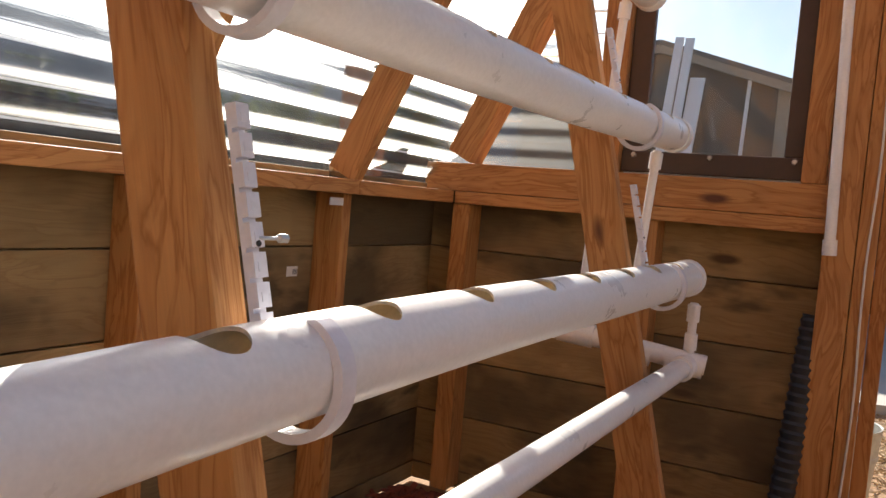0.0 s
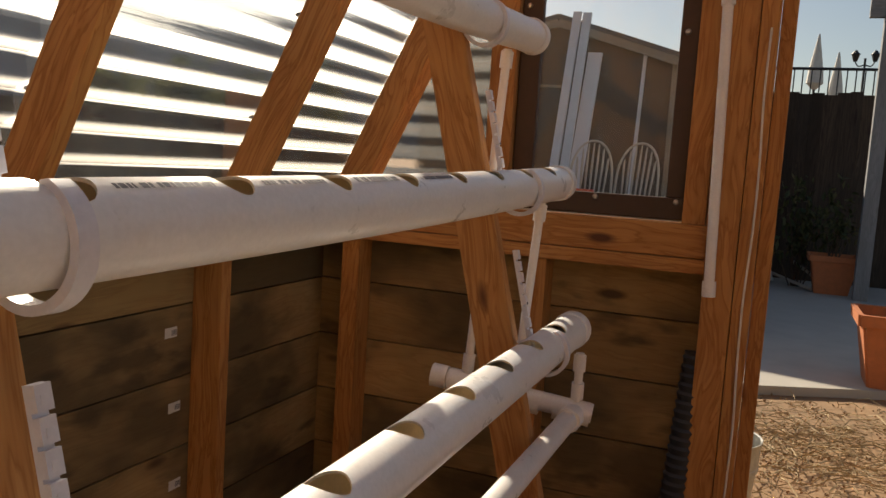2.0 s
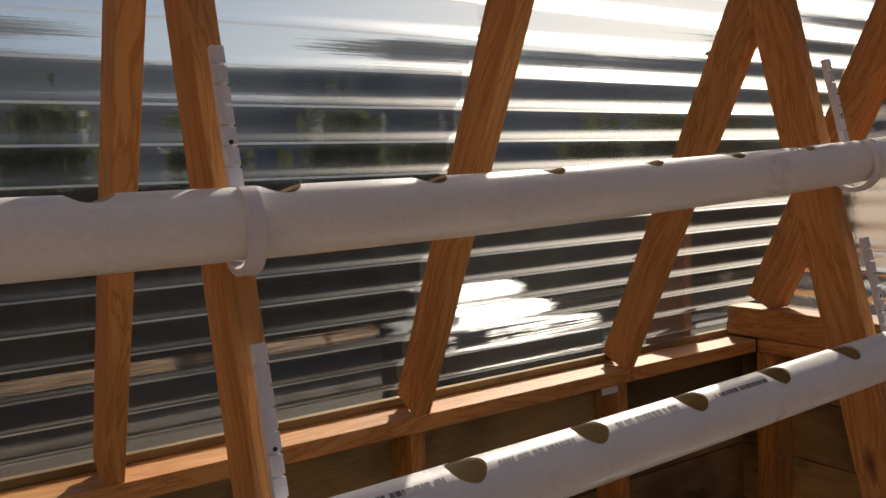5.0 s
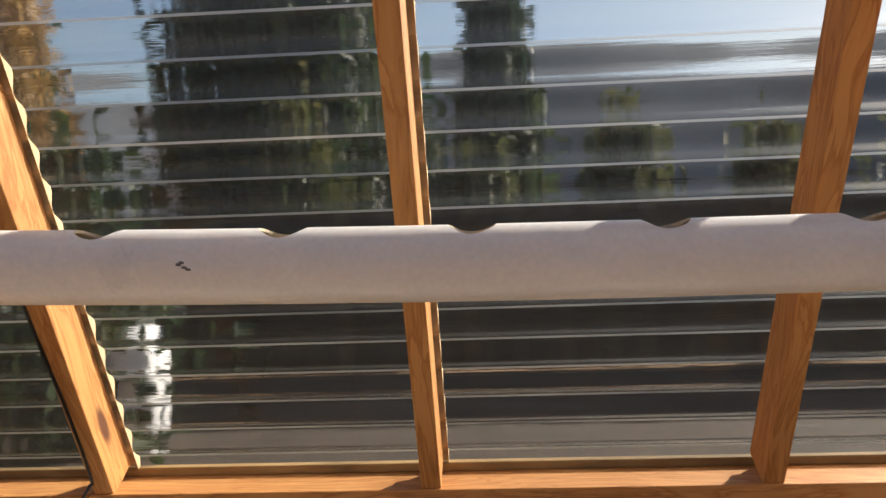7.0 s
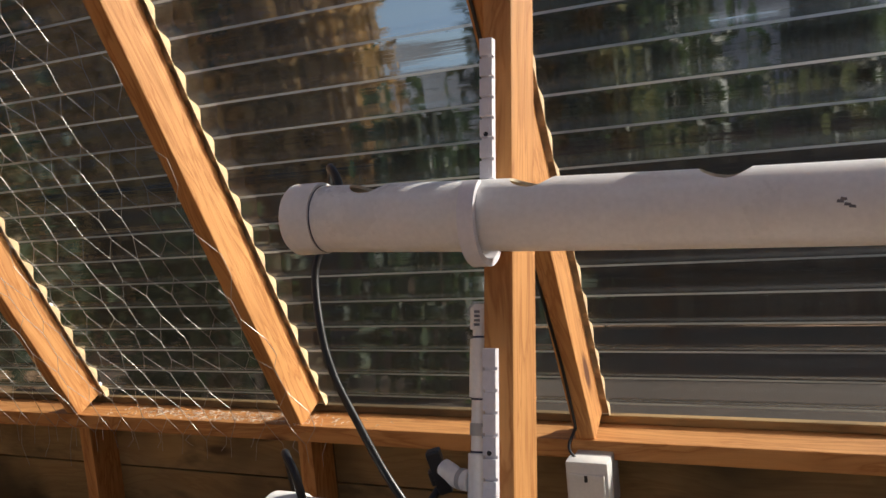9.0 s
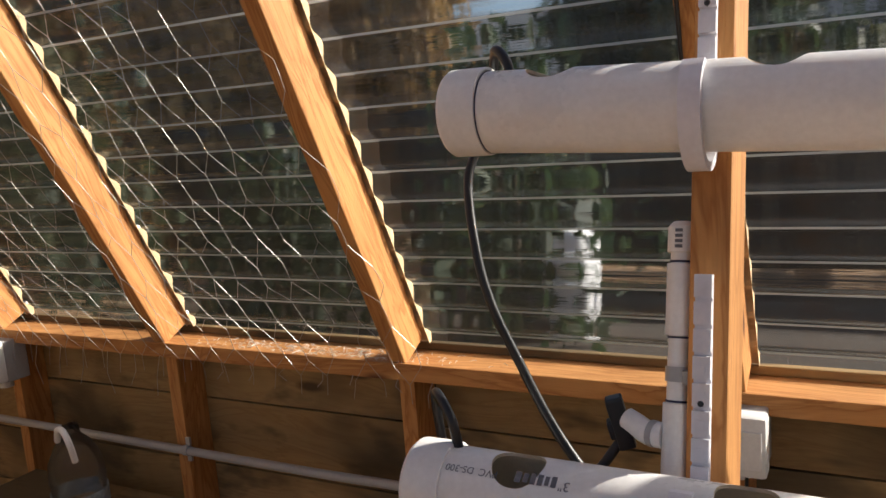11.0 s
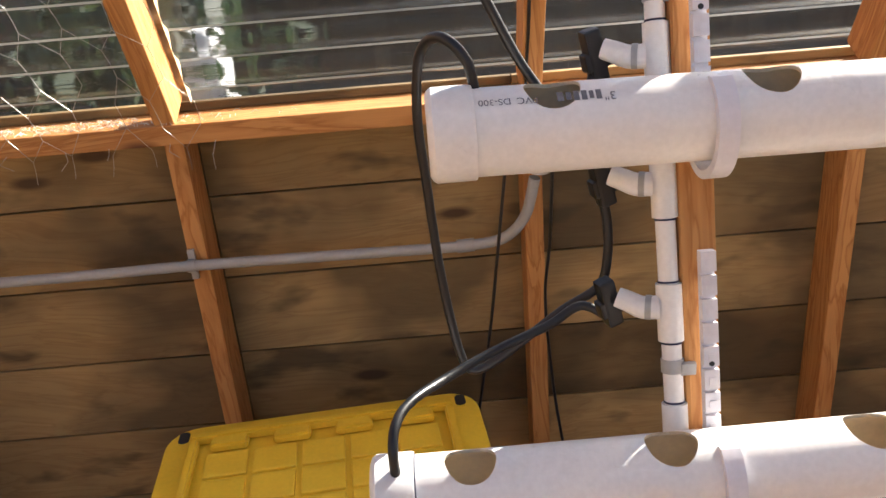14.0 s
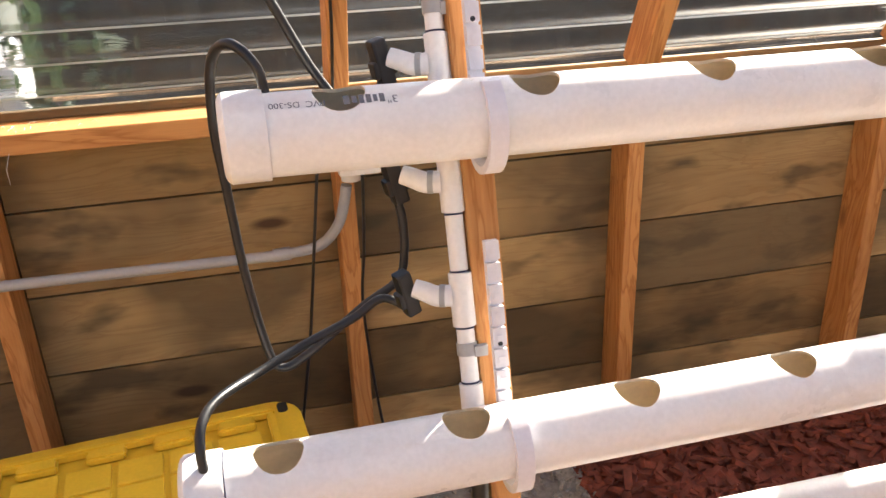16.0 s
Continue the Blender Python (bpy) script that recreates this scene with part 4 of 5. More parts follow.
for i in range(cols):
    for j in range(rows_n):
        x0, x1 = -w2 + 0.012 + i * (2 * w2 - 0.024) / cols, -w2 + 0.012 + (i + 1) * (2 * w2 - 0.024) / cols
        y0, y1 = -d2 + 0.03 + j * (2 * d2 - 0.06) / rows_n, -d2 + 0.03 + (j + 1) * (2 * d2 - 0.06) / rows_n
        part("lid_panel", box_bm((x0 + 0.005, y0 + 0.005, 0.413), (x1 - 0.005, y1 - 0.005, 0.4235), 0.003), YELLOW, lid, matrix=tote_m.copy())
for sx in (1, -1):
    for sy in (1, -1):
        part("lid_slot", rounded_slab(0.010, 0.017, 0.416, 0.4195, 0.008, 0.001), IRON, lid, "dark lock slot", matrix=tote_m @ pose(sx * 0.262, sy * 0.218, 0))

# bark mulch and gravel
rng = random.Random(11)


def scatter(name, count, x0, x1, y0, y1, make, mat, label, category):
    bm = bmesh.new()
    for _ in range(count):
        make(bm, rng.uniform(x0, x1), rng.uniform(y0, y1))
    return whole(name, bm, mat, label, category, kind="stuff")


def chip(bm, x, y):
    l, w, h = rng.uniform(0.012, 0.035), rng.uniform(0.005, 0.012), rng.uniform(0.003, 0.007)
    m = pose(x, y, rng.uniform(0.0, 0.025), rng.uniform(-25, 25), rng.uniform(-25, 25), rng.uniform(0, 360))
    for v in add_box(bm, (-l, -w, -h), (l, w, h)):
        v.co = m @ (v.co * rng.uniform(0.7, 1.1))


def pebble(bm, x, y):
    r = rng.uniform(0.005, 0.012)
    m = pose(x, y, rng.uniform(0.0, 0.012), rng.uniform(0, 90), rng.uniform(0, 90), rng.uniform(0, 360))
    vs = [bm.verts.new(m @ Vector(c) ) for c in ((r, 0, 0), (-r, 0, 0), (0, r * 0.8, 0), (0, -r * 0.9, 0), (0, 0, r * 0.6), (0, 0, -r * 0.6))]
    for f in ((0, 2, 4), (2, 1, 4), (1, 3, 4), (3, 0, 4), (2, 0, 5), (1, 2, 5), (3, 1, 5), (0, 3, 5)):
        bm.faces.new([vs[i] for i in f])


bm = box_bm((-0.86, -0.35, -0.03), (1.74, 0.93, 0.004), 0.0)
whole("mulch_bed", bm, MULCH, "red bark mulch bed along the knee wall", "mulch bed", kind="structure")
scatter("bark_mulch", 7000, -0.86, 1.72, -0.3, 0.92, chip, MULCH, "loose chips of red bark mulch", "mulch")
bm = box_bm((-2.9, -0.35, -0.03), (-0.8605, 0.93, 0.002), 0.0)
whole("gravel_bed", bm, GRAVEL, "grey gravel bed along the knee wall", "gravel bed", kind="structure")
scatter("gravel", 6000, -2.2, -0.84, 0.1, 0.92, pebble, GRAVEL, "loose grey gravel", "gravel")

# hanging white pipe by the doorway
hang = thing("hanging_pipe", (1.71, -0.27, 0.9), "thin white plastic pipe hung on a cord by the doorway", "pipe")
part("pipe", sweep([(1.712, -0.279, 0.905), (1.712, -0.258, 1.66)], 0.0135, 16), PVC, hang, smooth=True)
part("end_cap", sweep([(1.712, -0.280, 0.895), (1.712, -0.2785, 0.935)], 0.0175, 16), PVC, hang, smooth=True)
part("end_cap", sweep([(1.712, -0.259, 1.635), (1.712, -0.2575, 1.675)], 0.0175, 16), PVC, hang, smooth=True)
part("cord", sweep([(1.712, -0.2575, 1.67), (1.715, -0.252, 2.1)], 0.0022, 6), CANVAS, hang)

# dark ribbed pipe leaning in the corner
roll = bmesh.new()
a, b = Vector((1.70, -0.215, 0.0)), Vector((1.76, -0.262, 0.735))
line = [a + (b - a) * (k / 90) for k in range(91)]
add_sweep(roll, line, lambda t: 0.032 + 0.003 * math.sin(t * 90 * math.pi / 1.5), 16)
whole("ribbed_pipe", roll, DARK_PIPE, "dark ribbed drain pipe leaning in the corner", "pipe", smooth=True)

# stickers on boards and studs
for x, y, z, turn in ((1.125, BOARD_Y - 0.0006, 0.54, 0), (1.135, BOARD_Y - 0.0006, 0.335, 0), (1.105, BOARD_Y - 0.0006, 0.735, 0)):
    st = thing("price_sticker", (x, y, z), "small white printed sticker stuck on the planks", "sticker", "stickers on the planks")
    part("paper", box_bm((x - 0.022, y - 0.0004, z - 0.013), (x + 0.022, y, z + 0.013)), WHITE_BOX, st)
    bars = bmesh.new()
    for k in range(5):
        add_box(bars, (x + 0.002 + 0.004 * k, y - 0.0007, z - 0.008), (x + 0.0042 + 0.004 * k, y - 0.0004, z + 0.006))
    part("printed_bars", bars, INK, st)
st = thing("hanger_bracket", (1.19, 0.845, 0.9), "small pale bracket screwed to a stud", "bracket")
part("plate", box_bm((1.125, 0.846, 0.915), (1.183, 0.85, 0.935), 0.002), HANGER, st)
bm = lathe([(0.0001, 0.03), (0.004, 0.03), (0.004, 0.022), (0.0018, 0.02), (0.0018, 0.0)], 10)
m = Vector((1, -0.2, 0)).to_track_quat("Z", "Y").to_matrix().to_4x4()
m.translation = leg_point(0.905, -0.055) + Vector((0.0, -0.006, 0))
part("set_screw", bm, STEEL, pipes[2], "steel set screw", matrix=m)

# chicken wire in front of the western rafters
bm = bmesh.new()
cell, rise = 0.072, 0.104


def wire_point(i, j):
    s = rise * j * 0.5 + 0.022 * noise.noise((i * 0.6, j * 0.5, 1)) - 0.08
    x = -3.45 + cell * (i + (0.5 if (j // 2) % 2 else 0.0)) + 0.020 * noise.noise((i * 0.7, j * 0.4, 5)) - 0.10 * max(0, s - 0.1)
    p = FOOT + UP * s - OUT * (0.010 + 0.012 * (1 + noise.noise((i * 0.35, j * 0.3, 9)))) + Vector((x, 0, 0))
    if s < 0.0:
        p = Vector((p.x, PLATE_Y - 0.012 - 0.02 * abs(noise.noise((i, j, 2))), 0.975 + s * 0.9))
    return p


ni, nj = 21, 32
for j in range(nj):
    for i in range(ni):
        edge = -1.93 - 0.05 * noise.noise((j * 0.3, 0, 3)) - 0.012 * max(0, j - 12)
        p = wire_point(i, j)
        if p.x > edge:
            continue
        if j % 2 == 0:
            q = wire_point(i, j + 1)
            add_sweep(bm, [p, (p + q) / 2 + Vector((0.0015, -0.001, 0)), q], 0.00055, 4, False)
        else:
            for di in ((0, 1) if (j // 2) % 2 else (-1, 0)):
                if not 0 <= i + di < ni:
                    continue
                q = wire_point(i + di, j + 1)
                if q.x < edge and rng.random() > 0.03:
                    add_sweep(bm, [p, (p + q) / 2, q], 0.0005, 4, False)
for k in range(16):
    x = -3.4 + 1.45 * k / 15 + rng.uniform(-0.01, 0.01)
    p = Vector((x, PLATE_Y - 0.014, 0.955))
    l = rng.uniform(0.015, 0.06) + (0.055 if x < -2.65 else 0.0)
    add_sweep(bm, [p, p + Vector((rng.uniform(-0.012, 0.012), -0.008, -l * 0.5)), p + Vector((rng.uniform(-0.02, 0.02), -0.01, -l))], 0.0007, 4, False)
whole("chicken_wire", bm, WIRE, "loose torn chicken wire over the western rafters", "wire netting", kind="stuff")
bm = bmesh.new()
for _ in range(260):
    p = Vector((rng.gauss(-2.25, 0.17), rng.uniform(0.815, 0.88), PLATE_Z + rng.uniform(0.001, 0.004)))
    a = rng.uniform(0, 6.28)
    d = Vector((math.cos(a), math.sin(a), 0)) * rng.uniform(0.003, 0.010)
    add_sweep(bm, [p - d, p + Vector((0, 0, 0.003)), p + d], 0.0006, 3, False)
whole("wood_shavings", bm, CANVAS, "pale shavings and fluff on the top plate", "shavings", kind="stuff")

# jug on a crate at the west
crate = thing("wooden_crate", (-3.0, 0.68, 0), "low brown plank crate under the jug", "crate")
for k in range(3):
    beam("slat", (-3.35, 0.50, 0.09 + 0.175 * k), (-2.68, 0.50, 0.09 + 0.175 * k), 0.165, 0.018, (0, 0, 1), BOARD, crate)
    beam("slat", (-2.69, 0.515, 0.09 + 0.175 * k), (-2.69, 0.83, 0.09 + 0.175 * k), 0.165, 0.018, (0, 0, 1), BOARD, crate)
beam("top", (-3.36, 0.665, 0.54), (-2.675, 0.665, 0.54), 0.35, 0.02, (0, 1, 0), BOARD, crate)
jug = thing("plastic_jug", (-2.98, 0.70, 0.55), "clear plastic jug with a white handle and patterned band", "jug")
jb = part("body", lathe([(0.0001, 0.0), (0.062, 0.0), (0.068, 0.008), (0.066, 0.05), (0.069, 0.10), (0.066, 0.14), (0.045, 0.185), (0.022, 0.21), (0.020, 0.235), (0.0001, 0.236)], 32, (-2.98, 0.70, 0.55)), JUG, jug, smooth="all")
jb.visible_shadow = False
part("handle", sweep([(-2.925, 0.66, 0.71), (-2.915, 0.645, 0.76), (-2.94, 0.65, 0.79), (-2.975, 0.66, 0.785), (-2.995, 0.67, 0.75)], 0.008, 10), WHITE_BOX, jug, "white plastic handle", smooth=True)
part("band", lathe([(0.0705, 0.02), (0.0705, 0.062)], 32, (-2.98, 0.70, 0.55)), plain("blue_patterned_label", (0.35, 0.42, 0.45), 0.5, vary=0.6, scale=40, dirt=(0.06, 0.13, 0.2), dirt_at=0.52), jug, "blue and white patterned band")

# ---- outside, east: yard and patio ----
patio = thing("patio", (7.5, -1.0, 0), "pale concrete patio slab", "patio", kind="structure")
bm = bmesh.new()
outline = ((4.25, 0.6), (4.42, -0.4), (5.2, -2.0), (6.5, -6.0), (10.4, -6.0), (10.4, 3.5), (4.25, 3.5))
top = [bm.verts.new((x, y, 0.05)) for x, y in outline]
low = [bm.verts.new((x, y, -0.05)) for x, y in outline]
bm.faces.new(top[::-1])
for k in range(len(top)):
    bm.faces.new((top[k], top[(k + 1) % len(top)], low[(k + 1) % len(top)], low[k]))
bmesh.ops.recalc_face_normals(bm, faces=bm.faces[:])
part("slab", bm, CONCRETE, patio)


def fence(name, x0, y0, x1, y1, height, label, width=0.14, rails=True):
    f = thing(name, (x0, y0, 0), label, "fence")
    n = int(math.hypot(x1 - x0, y1 - y0) / width)
    d = Vector((x1 - x0, y1 - y0, 0)).normalized()
    nrm = Vector((-d.y, d.x, 0))
    bm = box_bm((-width / 2 - 0.003, -0.009, 0), (width / 2 + 0.003, 0.009, 1), 0.002)
    me = bpy.data.meshes.new("plank")
    bm.to_mesh(me)
    bm.free()
    me.materials.append(FENCE_WOOD)
    for k in range(n):
        p = Vector((x0, y0, 0.02)) + d * (width * (k + 0.5)) + nrm * rng.uniform(-0.004, 0.004)
        m = Matrix((d, nrm, Vector((0, 0, 1)))).transposed().to_4x4()
        m.translation = p
        m = m @ Matrix.Diagonal((rng.uniform(0.955, 1.0), 1, height + rng.uniform(-0.03, 0.03), 1))
        part("plank", me, None, f, matrix=m)
    for z in (0.35, height - 0.3):
        beam("rail", Vector((x0, y0, z)) + nrm * 0.03, Vector((x1, y1, z)) + nrm * 0.03, 0.09, 0.038, (0, 0, 1), FENCE_WOOD, f)
    return f


fence("wooden_fence", 10.5, 1.5, 10.5, -7.0, 2.32, "tall dark weathered plank fence behind the patio")
fence("wooden_fence", 12.0, 6.6, -12.0, 6.6, 1.55, "low dark weathered plank fence behind the greenhouse")

rail = thing("iron_railing", (13.0, -1.0, 2.3), "black iron railing on a raised terrace", "railing")
terrace = whole("raised_terrace", box_bm((12.7, -9.0, -0.05), (19, 1.0, 2.40), 0.02), SIDING, "raised earth terrace behind the fence", "terrace", kind="structure")
part("top_bar", sweep([(13.0, 0.3, 2.95), (13.0, -7.0, 2.95)], 0.022, 8), IRON, rail)
part("bottom_bar", sweep([(13.0, 0.3, 2.47), (13.0, -7.0, 2.47)], 0.018, 8), IRON, rail)
bal = sweep([(0, 0, 2.40), (0, 0, 2.95)], 0.010, 6)
bme = bpy.data.meshes.new("baluster")
bal.to_mesh(bme)
bal.free()
bme.materials.append(IRON)
for k in range(60):
    part("baluster", bme, None, rail, matrix=pose(13.0, 0.3 - 0.12 * k, 0))
umb = thing("closed_umbrella", (14.0, -0.84, 2.4), "closed white patio umbrella on the terrace", "umbrella")
part("canopy", lathe([(0.03, 2.75), (0.13, 2.85), (0.11, 3.05), (0.06, 3.35), (0.012, 3.62), (0.0001, 3.63)], 12, (14.0, -0.86, 0)), CANVAS, umb)
part("pole", sweep([(14.0, -0.86, 2.40), (14.0, -0.86, 2.9)], 0.02, 8), IRON, umb)
umb2 = copy_thing(umb, pose(14.9, -1.2, 2.25))
lamp = thing("garden_lamp", (14.0, -1.55, 2.4), "black iron garden lamp with two lantern heads", "lamp")
part("pole", sweep([(14.0, -1.55, 2.40), (14.0, -1.55, 3.25)], 0.018, 8), IRON, lamp)
for s in (1, -1):
    part("arm", sweep([(14.0, -1.55, 3.15), (14.0, -1.55 + 0.09 * s, 3.13), (14.0, -1.55 + 0.14 * s, 3.2)], 0.01, 6), IRON, lamp)
    part("lantern", lathe([(0.03, 3.2), (0.06, 3.3), (0.07, 3.31), (0.02, 3.37), (0.0001, 3.38)], 8, (14.0, -1.55 + 0.14 * s, 0)), IRON, lamp)

cover = thing("patio_cover", (9.0, -1.4, 0), "grey painted timber patio cover post and beam", "patio cover")
beam("post", (9.0, -1.36, 0.05), (9.0, -1.36, 3.0), 0.14, 0.14, (0, 1, 0), GREY_WOOD, cover)
beam("header_beam", (9.0, -1.15, 3.06), (9.0, -6.0, 3.06), 0.22, 0.09, (0, 0, 1), GREY_WOOD, cover)
beam("brace", (9.0, -1.43, 2.55), (9.0, -1.85, 2.97), 0.09, 0.09, (1, 0, 0), GREY_WOOD, cover)
beam("post", (5.4, -1.75, 0.03), (5.4, -1.75, 2.9), 0.09, 0.09, (0, 1, 0), WHITE_PAINT, cover)


def clay_pot(x, y, z, size, h):
    p = thing("clay_pot", (x, y, z), "square tapered terracotta planter with a thick rim", "planter", "terracotta planters")
    bm = bmesh.new()
    rows = []
    for r, zz in ((0.34, 0.0), (0.46, 0.84), (0.52, 0.85), (0.53, 1.0), (0.47, 1.0), (0.45, 0.86)):
        rows.append([bm.verts.new((x + r * size * sx, y + r * size * sy, z + zz * h)) for sx, sy in ((1, 1), (-1, 1), (-1, -1), (1, -1))])
    for r0, r1 in zip(rows, rows[1:]):
        for k in range(4):
            bm.faces.new((r0[k], r0[(k + 1) % 4], r1[(k + 1) % 4], r1[k]))
    bm.faces.new(rows[0][::-1])
    bmesh.ops.bevel(bm, geom=[e for e in bm.edges if abs(e.verts[0].co.z - e.verts[1].co.z) > 0.05], offset=0.03 * size, segments=3, affect="EDGES")
    part("pot", bm, TERRACOTTA, p, smooth=True)
    part("soil", box_bm((x - 0.44 * size, y - 0.44 * size, z + 0.8 * h), (x + 0.44 * size, y + 0.44 * size, z + 0.86 * h)), DIRT, p, "dark potting soil")
    return p


clay_pot(4.96, -1.20, 0.045, 0.50, 0.44)
clay_pot(9.4, -1.1, 0.05, 0.5, 0.42)


def leafy(name, x, y, z, height, spread, stems, leaves, size, mat, label, category, group=""):
    t = thing(name, (x, y, z), label, category, group)
    sb, lb = bmesh.new(), bmesh.new()
    for k in range(stems):
        a = rng.uniform(0, 6.28)
        tip = Vector((x + spread * math.cos(a) * rng.random(), y + spread * math.sin(a) * rng.random(), z + height * rng.uniform(0.5, 1)))
        base = Vector((x + rng.uniform(-0.05, 0.05), y + rng.uniform(-0.05, 0.05), z))
        mid = (base + tip) / 2 + Vector((rng.uniform(-0.1, 0.1), rng.uniform(-0.1, 0.1), 0.1)) * spread
        add_sweep(sb, [base, mid, tip], lambda q: 0.008 * (1.1 - q), 5, False)
        for _ in range(leaves):
            q = rng.uniform(0.3, 1)
            p = base.lerp(mid, q * 2) if q < 0.5 else mid.lerp(tip, q * 2 - 1)
            add_leaf(lb, p + Vector((rng.gauss(0, 0.03), rng.gauss(0, 0.03), rng.gauss(0, 0.03))), size * rng.uniform(0.6, 1.2))
    part("stem", sb, BARK, t)
    part("leaves", lb, mat, t, kind="stuff")
    return t


def add_leaf(bm, p, s):
    m = Euler((rng.uniform(0, 6.28), rng.uniform(0, 6.28), rng.uniform(0, 6.28))).to_matrix()
    vs = [bm.verts.new(p + m @ Vector(c)) for c in ((-s, 0, 0), (0, -s * 0.45, s * 0.1), (s, 0, 0), (0, s * 0.45, s * 0.1))]
    bm.faces.new(vs)


leafy("potted_vine", 4.96, -1.20, 0.42, 0.62, 0.24, 9, 9, 0.04, LEAF_VINE, "yellow-green leafy vine growing in a planter", "plant")
leafy("shrub", 9.7, -0.75, 0.0, 1.4, 0.5, 16, 22, 0.06, LEAF_SHRUB, "dark green shrub against the fence", "shrub", "shrubs by the fence")
leafy("shrub", 9.4, -1.1, 0.4, 0.8, 0.35, 12, 16, 0.05, LEAF_SHRUB, "small green shrub in a planter", "shrub", "shrubs by the fence")

bucket = thing("metal_bucket", (2.32, -0.31, 0), "galvanised metal bucket standing outside the doorway", "bucket")
part("pail", lathe([(0.0001, 0.004), (0.115, 0.0), (0.118, 0.01), (0.138, 0.26), (0.142, 0.262), (0.146, 0.345), (0.150, 0.35), (0.150, 0.358), (0.144, 0.356), (0.141, 0.27), (0.113, 0.012), (0.0001, 0.012)], 36, (2.32, -0.31, 0.0)), GALV, bucket, smooth=True)
part("band", lathe([(0.1405, 0.255), (0.144, 0.258), (0.144, 0.27), (0.1415, 0.273)], 36, (2.32, -0.31, 0.0)), GALV, bucket, smooth=True)
bm = bmesh.new()
for _ in range(900):
    c = rng.random() < 0.7
    p = Vector((rng.gauss(3.45, 0.35) if c else rng.uniform(2.0, 4.4), rng.gauss(-0.75, 0.32) if c else rng.uniform(-1.8, 0.0), rng.uniform(0.002, 0.07 if c else 0.01)))
    a = rng.uniform(0, 6.28)
    d = Vector((math.cos(a), math.sin(a), rng.uniform(-0.15, 0.3))) * rng.uniform(0.02, 0.13)
    add_sweep(bm, [p - d * 0.7, p + Vector((rng.uniform(-0.02, 0.02), rng.uniform(-0.02, 0.02), 0.02)), p + d], rng.uniform(0.001, 0.003), 3, False)
whole("dry_twigs", bm, STRAW, "dry straw and twigs on the dirt", "twigs", kind="stuff")
bm = bmesh.new()
for _ in range(1500):
    pebble(bm, rng.uniform(1.9, 4.5), rng.uniform(-2.4, 0.3))
whole("pebbles", bm, DIRT, "small clods and pebbles on the dirt", "pebbles", kind="stuff")
hose = thing("garden_tools", (9.9, -0.75, 0.05), "long-handled tools and debris lying by the fence", "tools")
for a, b in (((9.6, -0.5, 0.1), (10.4, -0.15, 1.2)), ((9.3, -0.9, 0.08), (10.3, -0.4, 0.15)), ((9.5, -1.1, 0.1), (10.2, -0.7, 0.3))):
    part("handle", sweep([a, b], 0.018, 8), CHAIR_PAINT, hose)

# shed with its deck, seen through the window
shed = thing("garden_shed", (8.3, 1.7, 0), "brown stucco shed with a low gable roof", "shed")
gable = ((0.38, 0.0), (0.38, 2.36), (1.72, 2.76), (3.4, 2.30), (3.4, 0.0))
bm = bmesh.new()
f0 = [bm.verts.new((8.25, y, z)) for y, z in gable]
f1 = [bm.verts.new((11.5, y, z)) for y, z in gable]
bm.faces.new(f0), bm.faces.new(f1[::-1])
for k in range(5):
    bm.faces.new((f0[k], f1[k], f1[(k + 1) % 5], f0[(k + 1) % 5]))
bmesh.ops.recalc_face_normals(bm, faces=bm.faces[:])
part("wall", bm, SIDING, shed)
for (ya, za), (yb, zb) in (((0.18, 2.30), (1.72, 2.77)), ((1.72, 2.77), (3.6, 2.25))):
    beam("roof_slab", (9.8, ya, za + 0.05), (9.8, yb, zb + 0.05), 3.4, 0.05, (1, 0, 0), ROOFING, shed)
    beam("fascia", (8.12, ya, za - 0.01), (8.12, yb, zb - 0.01), 0.10, 0.03, (0, 0, 1), TRIM_PAINT, shed)
beam("corner_trim", (8.235, 0.45, 0.5), (8.235, 0.45, 2.36), 0.14, 0.03, (0, 1, 0), TRIM_PAINT, shed)
beam("downpipe", (8.225, 0.86, 0.5), (8.225, 0.80, 2.47), 0.035, 0.035, (0, 1, 0), WHITE_PAINT, shed)
beam("batten", (8.24, 2.0, 2.1), (8.24, 1.62, 2.1), 0.03, 0.02, (0, 0, 1), TRIM_PAINT, shed)
shed.location.y += 0.14
deck = thing("deck", (7.2, 1.8, 0), "grey raised timber deck in front of the shed", "deck", kind="structure")
for k in range(14):
    beam("deck_board", (6.32 + 0.14 * k, 0.05, 0.515), (6.32 + 0.14 * k, 3.6, 0.515), 0.135, 0.03, (1, 0, 0), GREY_WOOD, deck)
beam("deck_fascia", (6.26, 0.05, 0.40), (6.26, 3.6, 0.40), 0.24, 0.03, (0, 0, 1), GREY_WOOD, deck)
for y in (0.2, 1.8, 3.4):
    beam("deck_post", (6.35, y, 0.0), (6.35, y, 0.48), 0.09, 0.09, (0, 1, 0), GREY_WOOD, deck)
for y0, y1, top_z, w in ((1.72, 1.66, 2.86, 0.09), (1.61, 1.555, 2.85, 0.09), (1.49, 1.44, 2.44, 0.15)):
    b = thing("white_board", (7.7, y0, 0.53), "long white painted board leaning against the shed", "board", "boards leaning on the shed")
    beam("plank", (7.62, y0, 0.54), (8.12, y1, top_z), w, 0.035, (0, 1, 0), WHITE_PAINT, b)


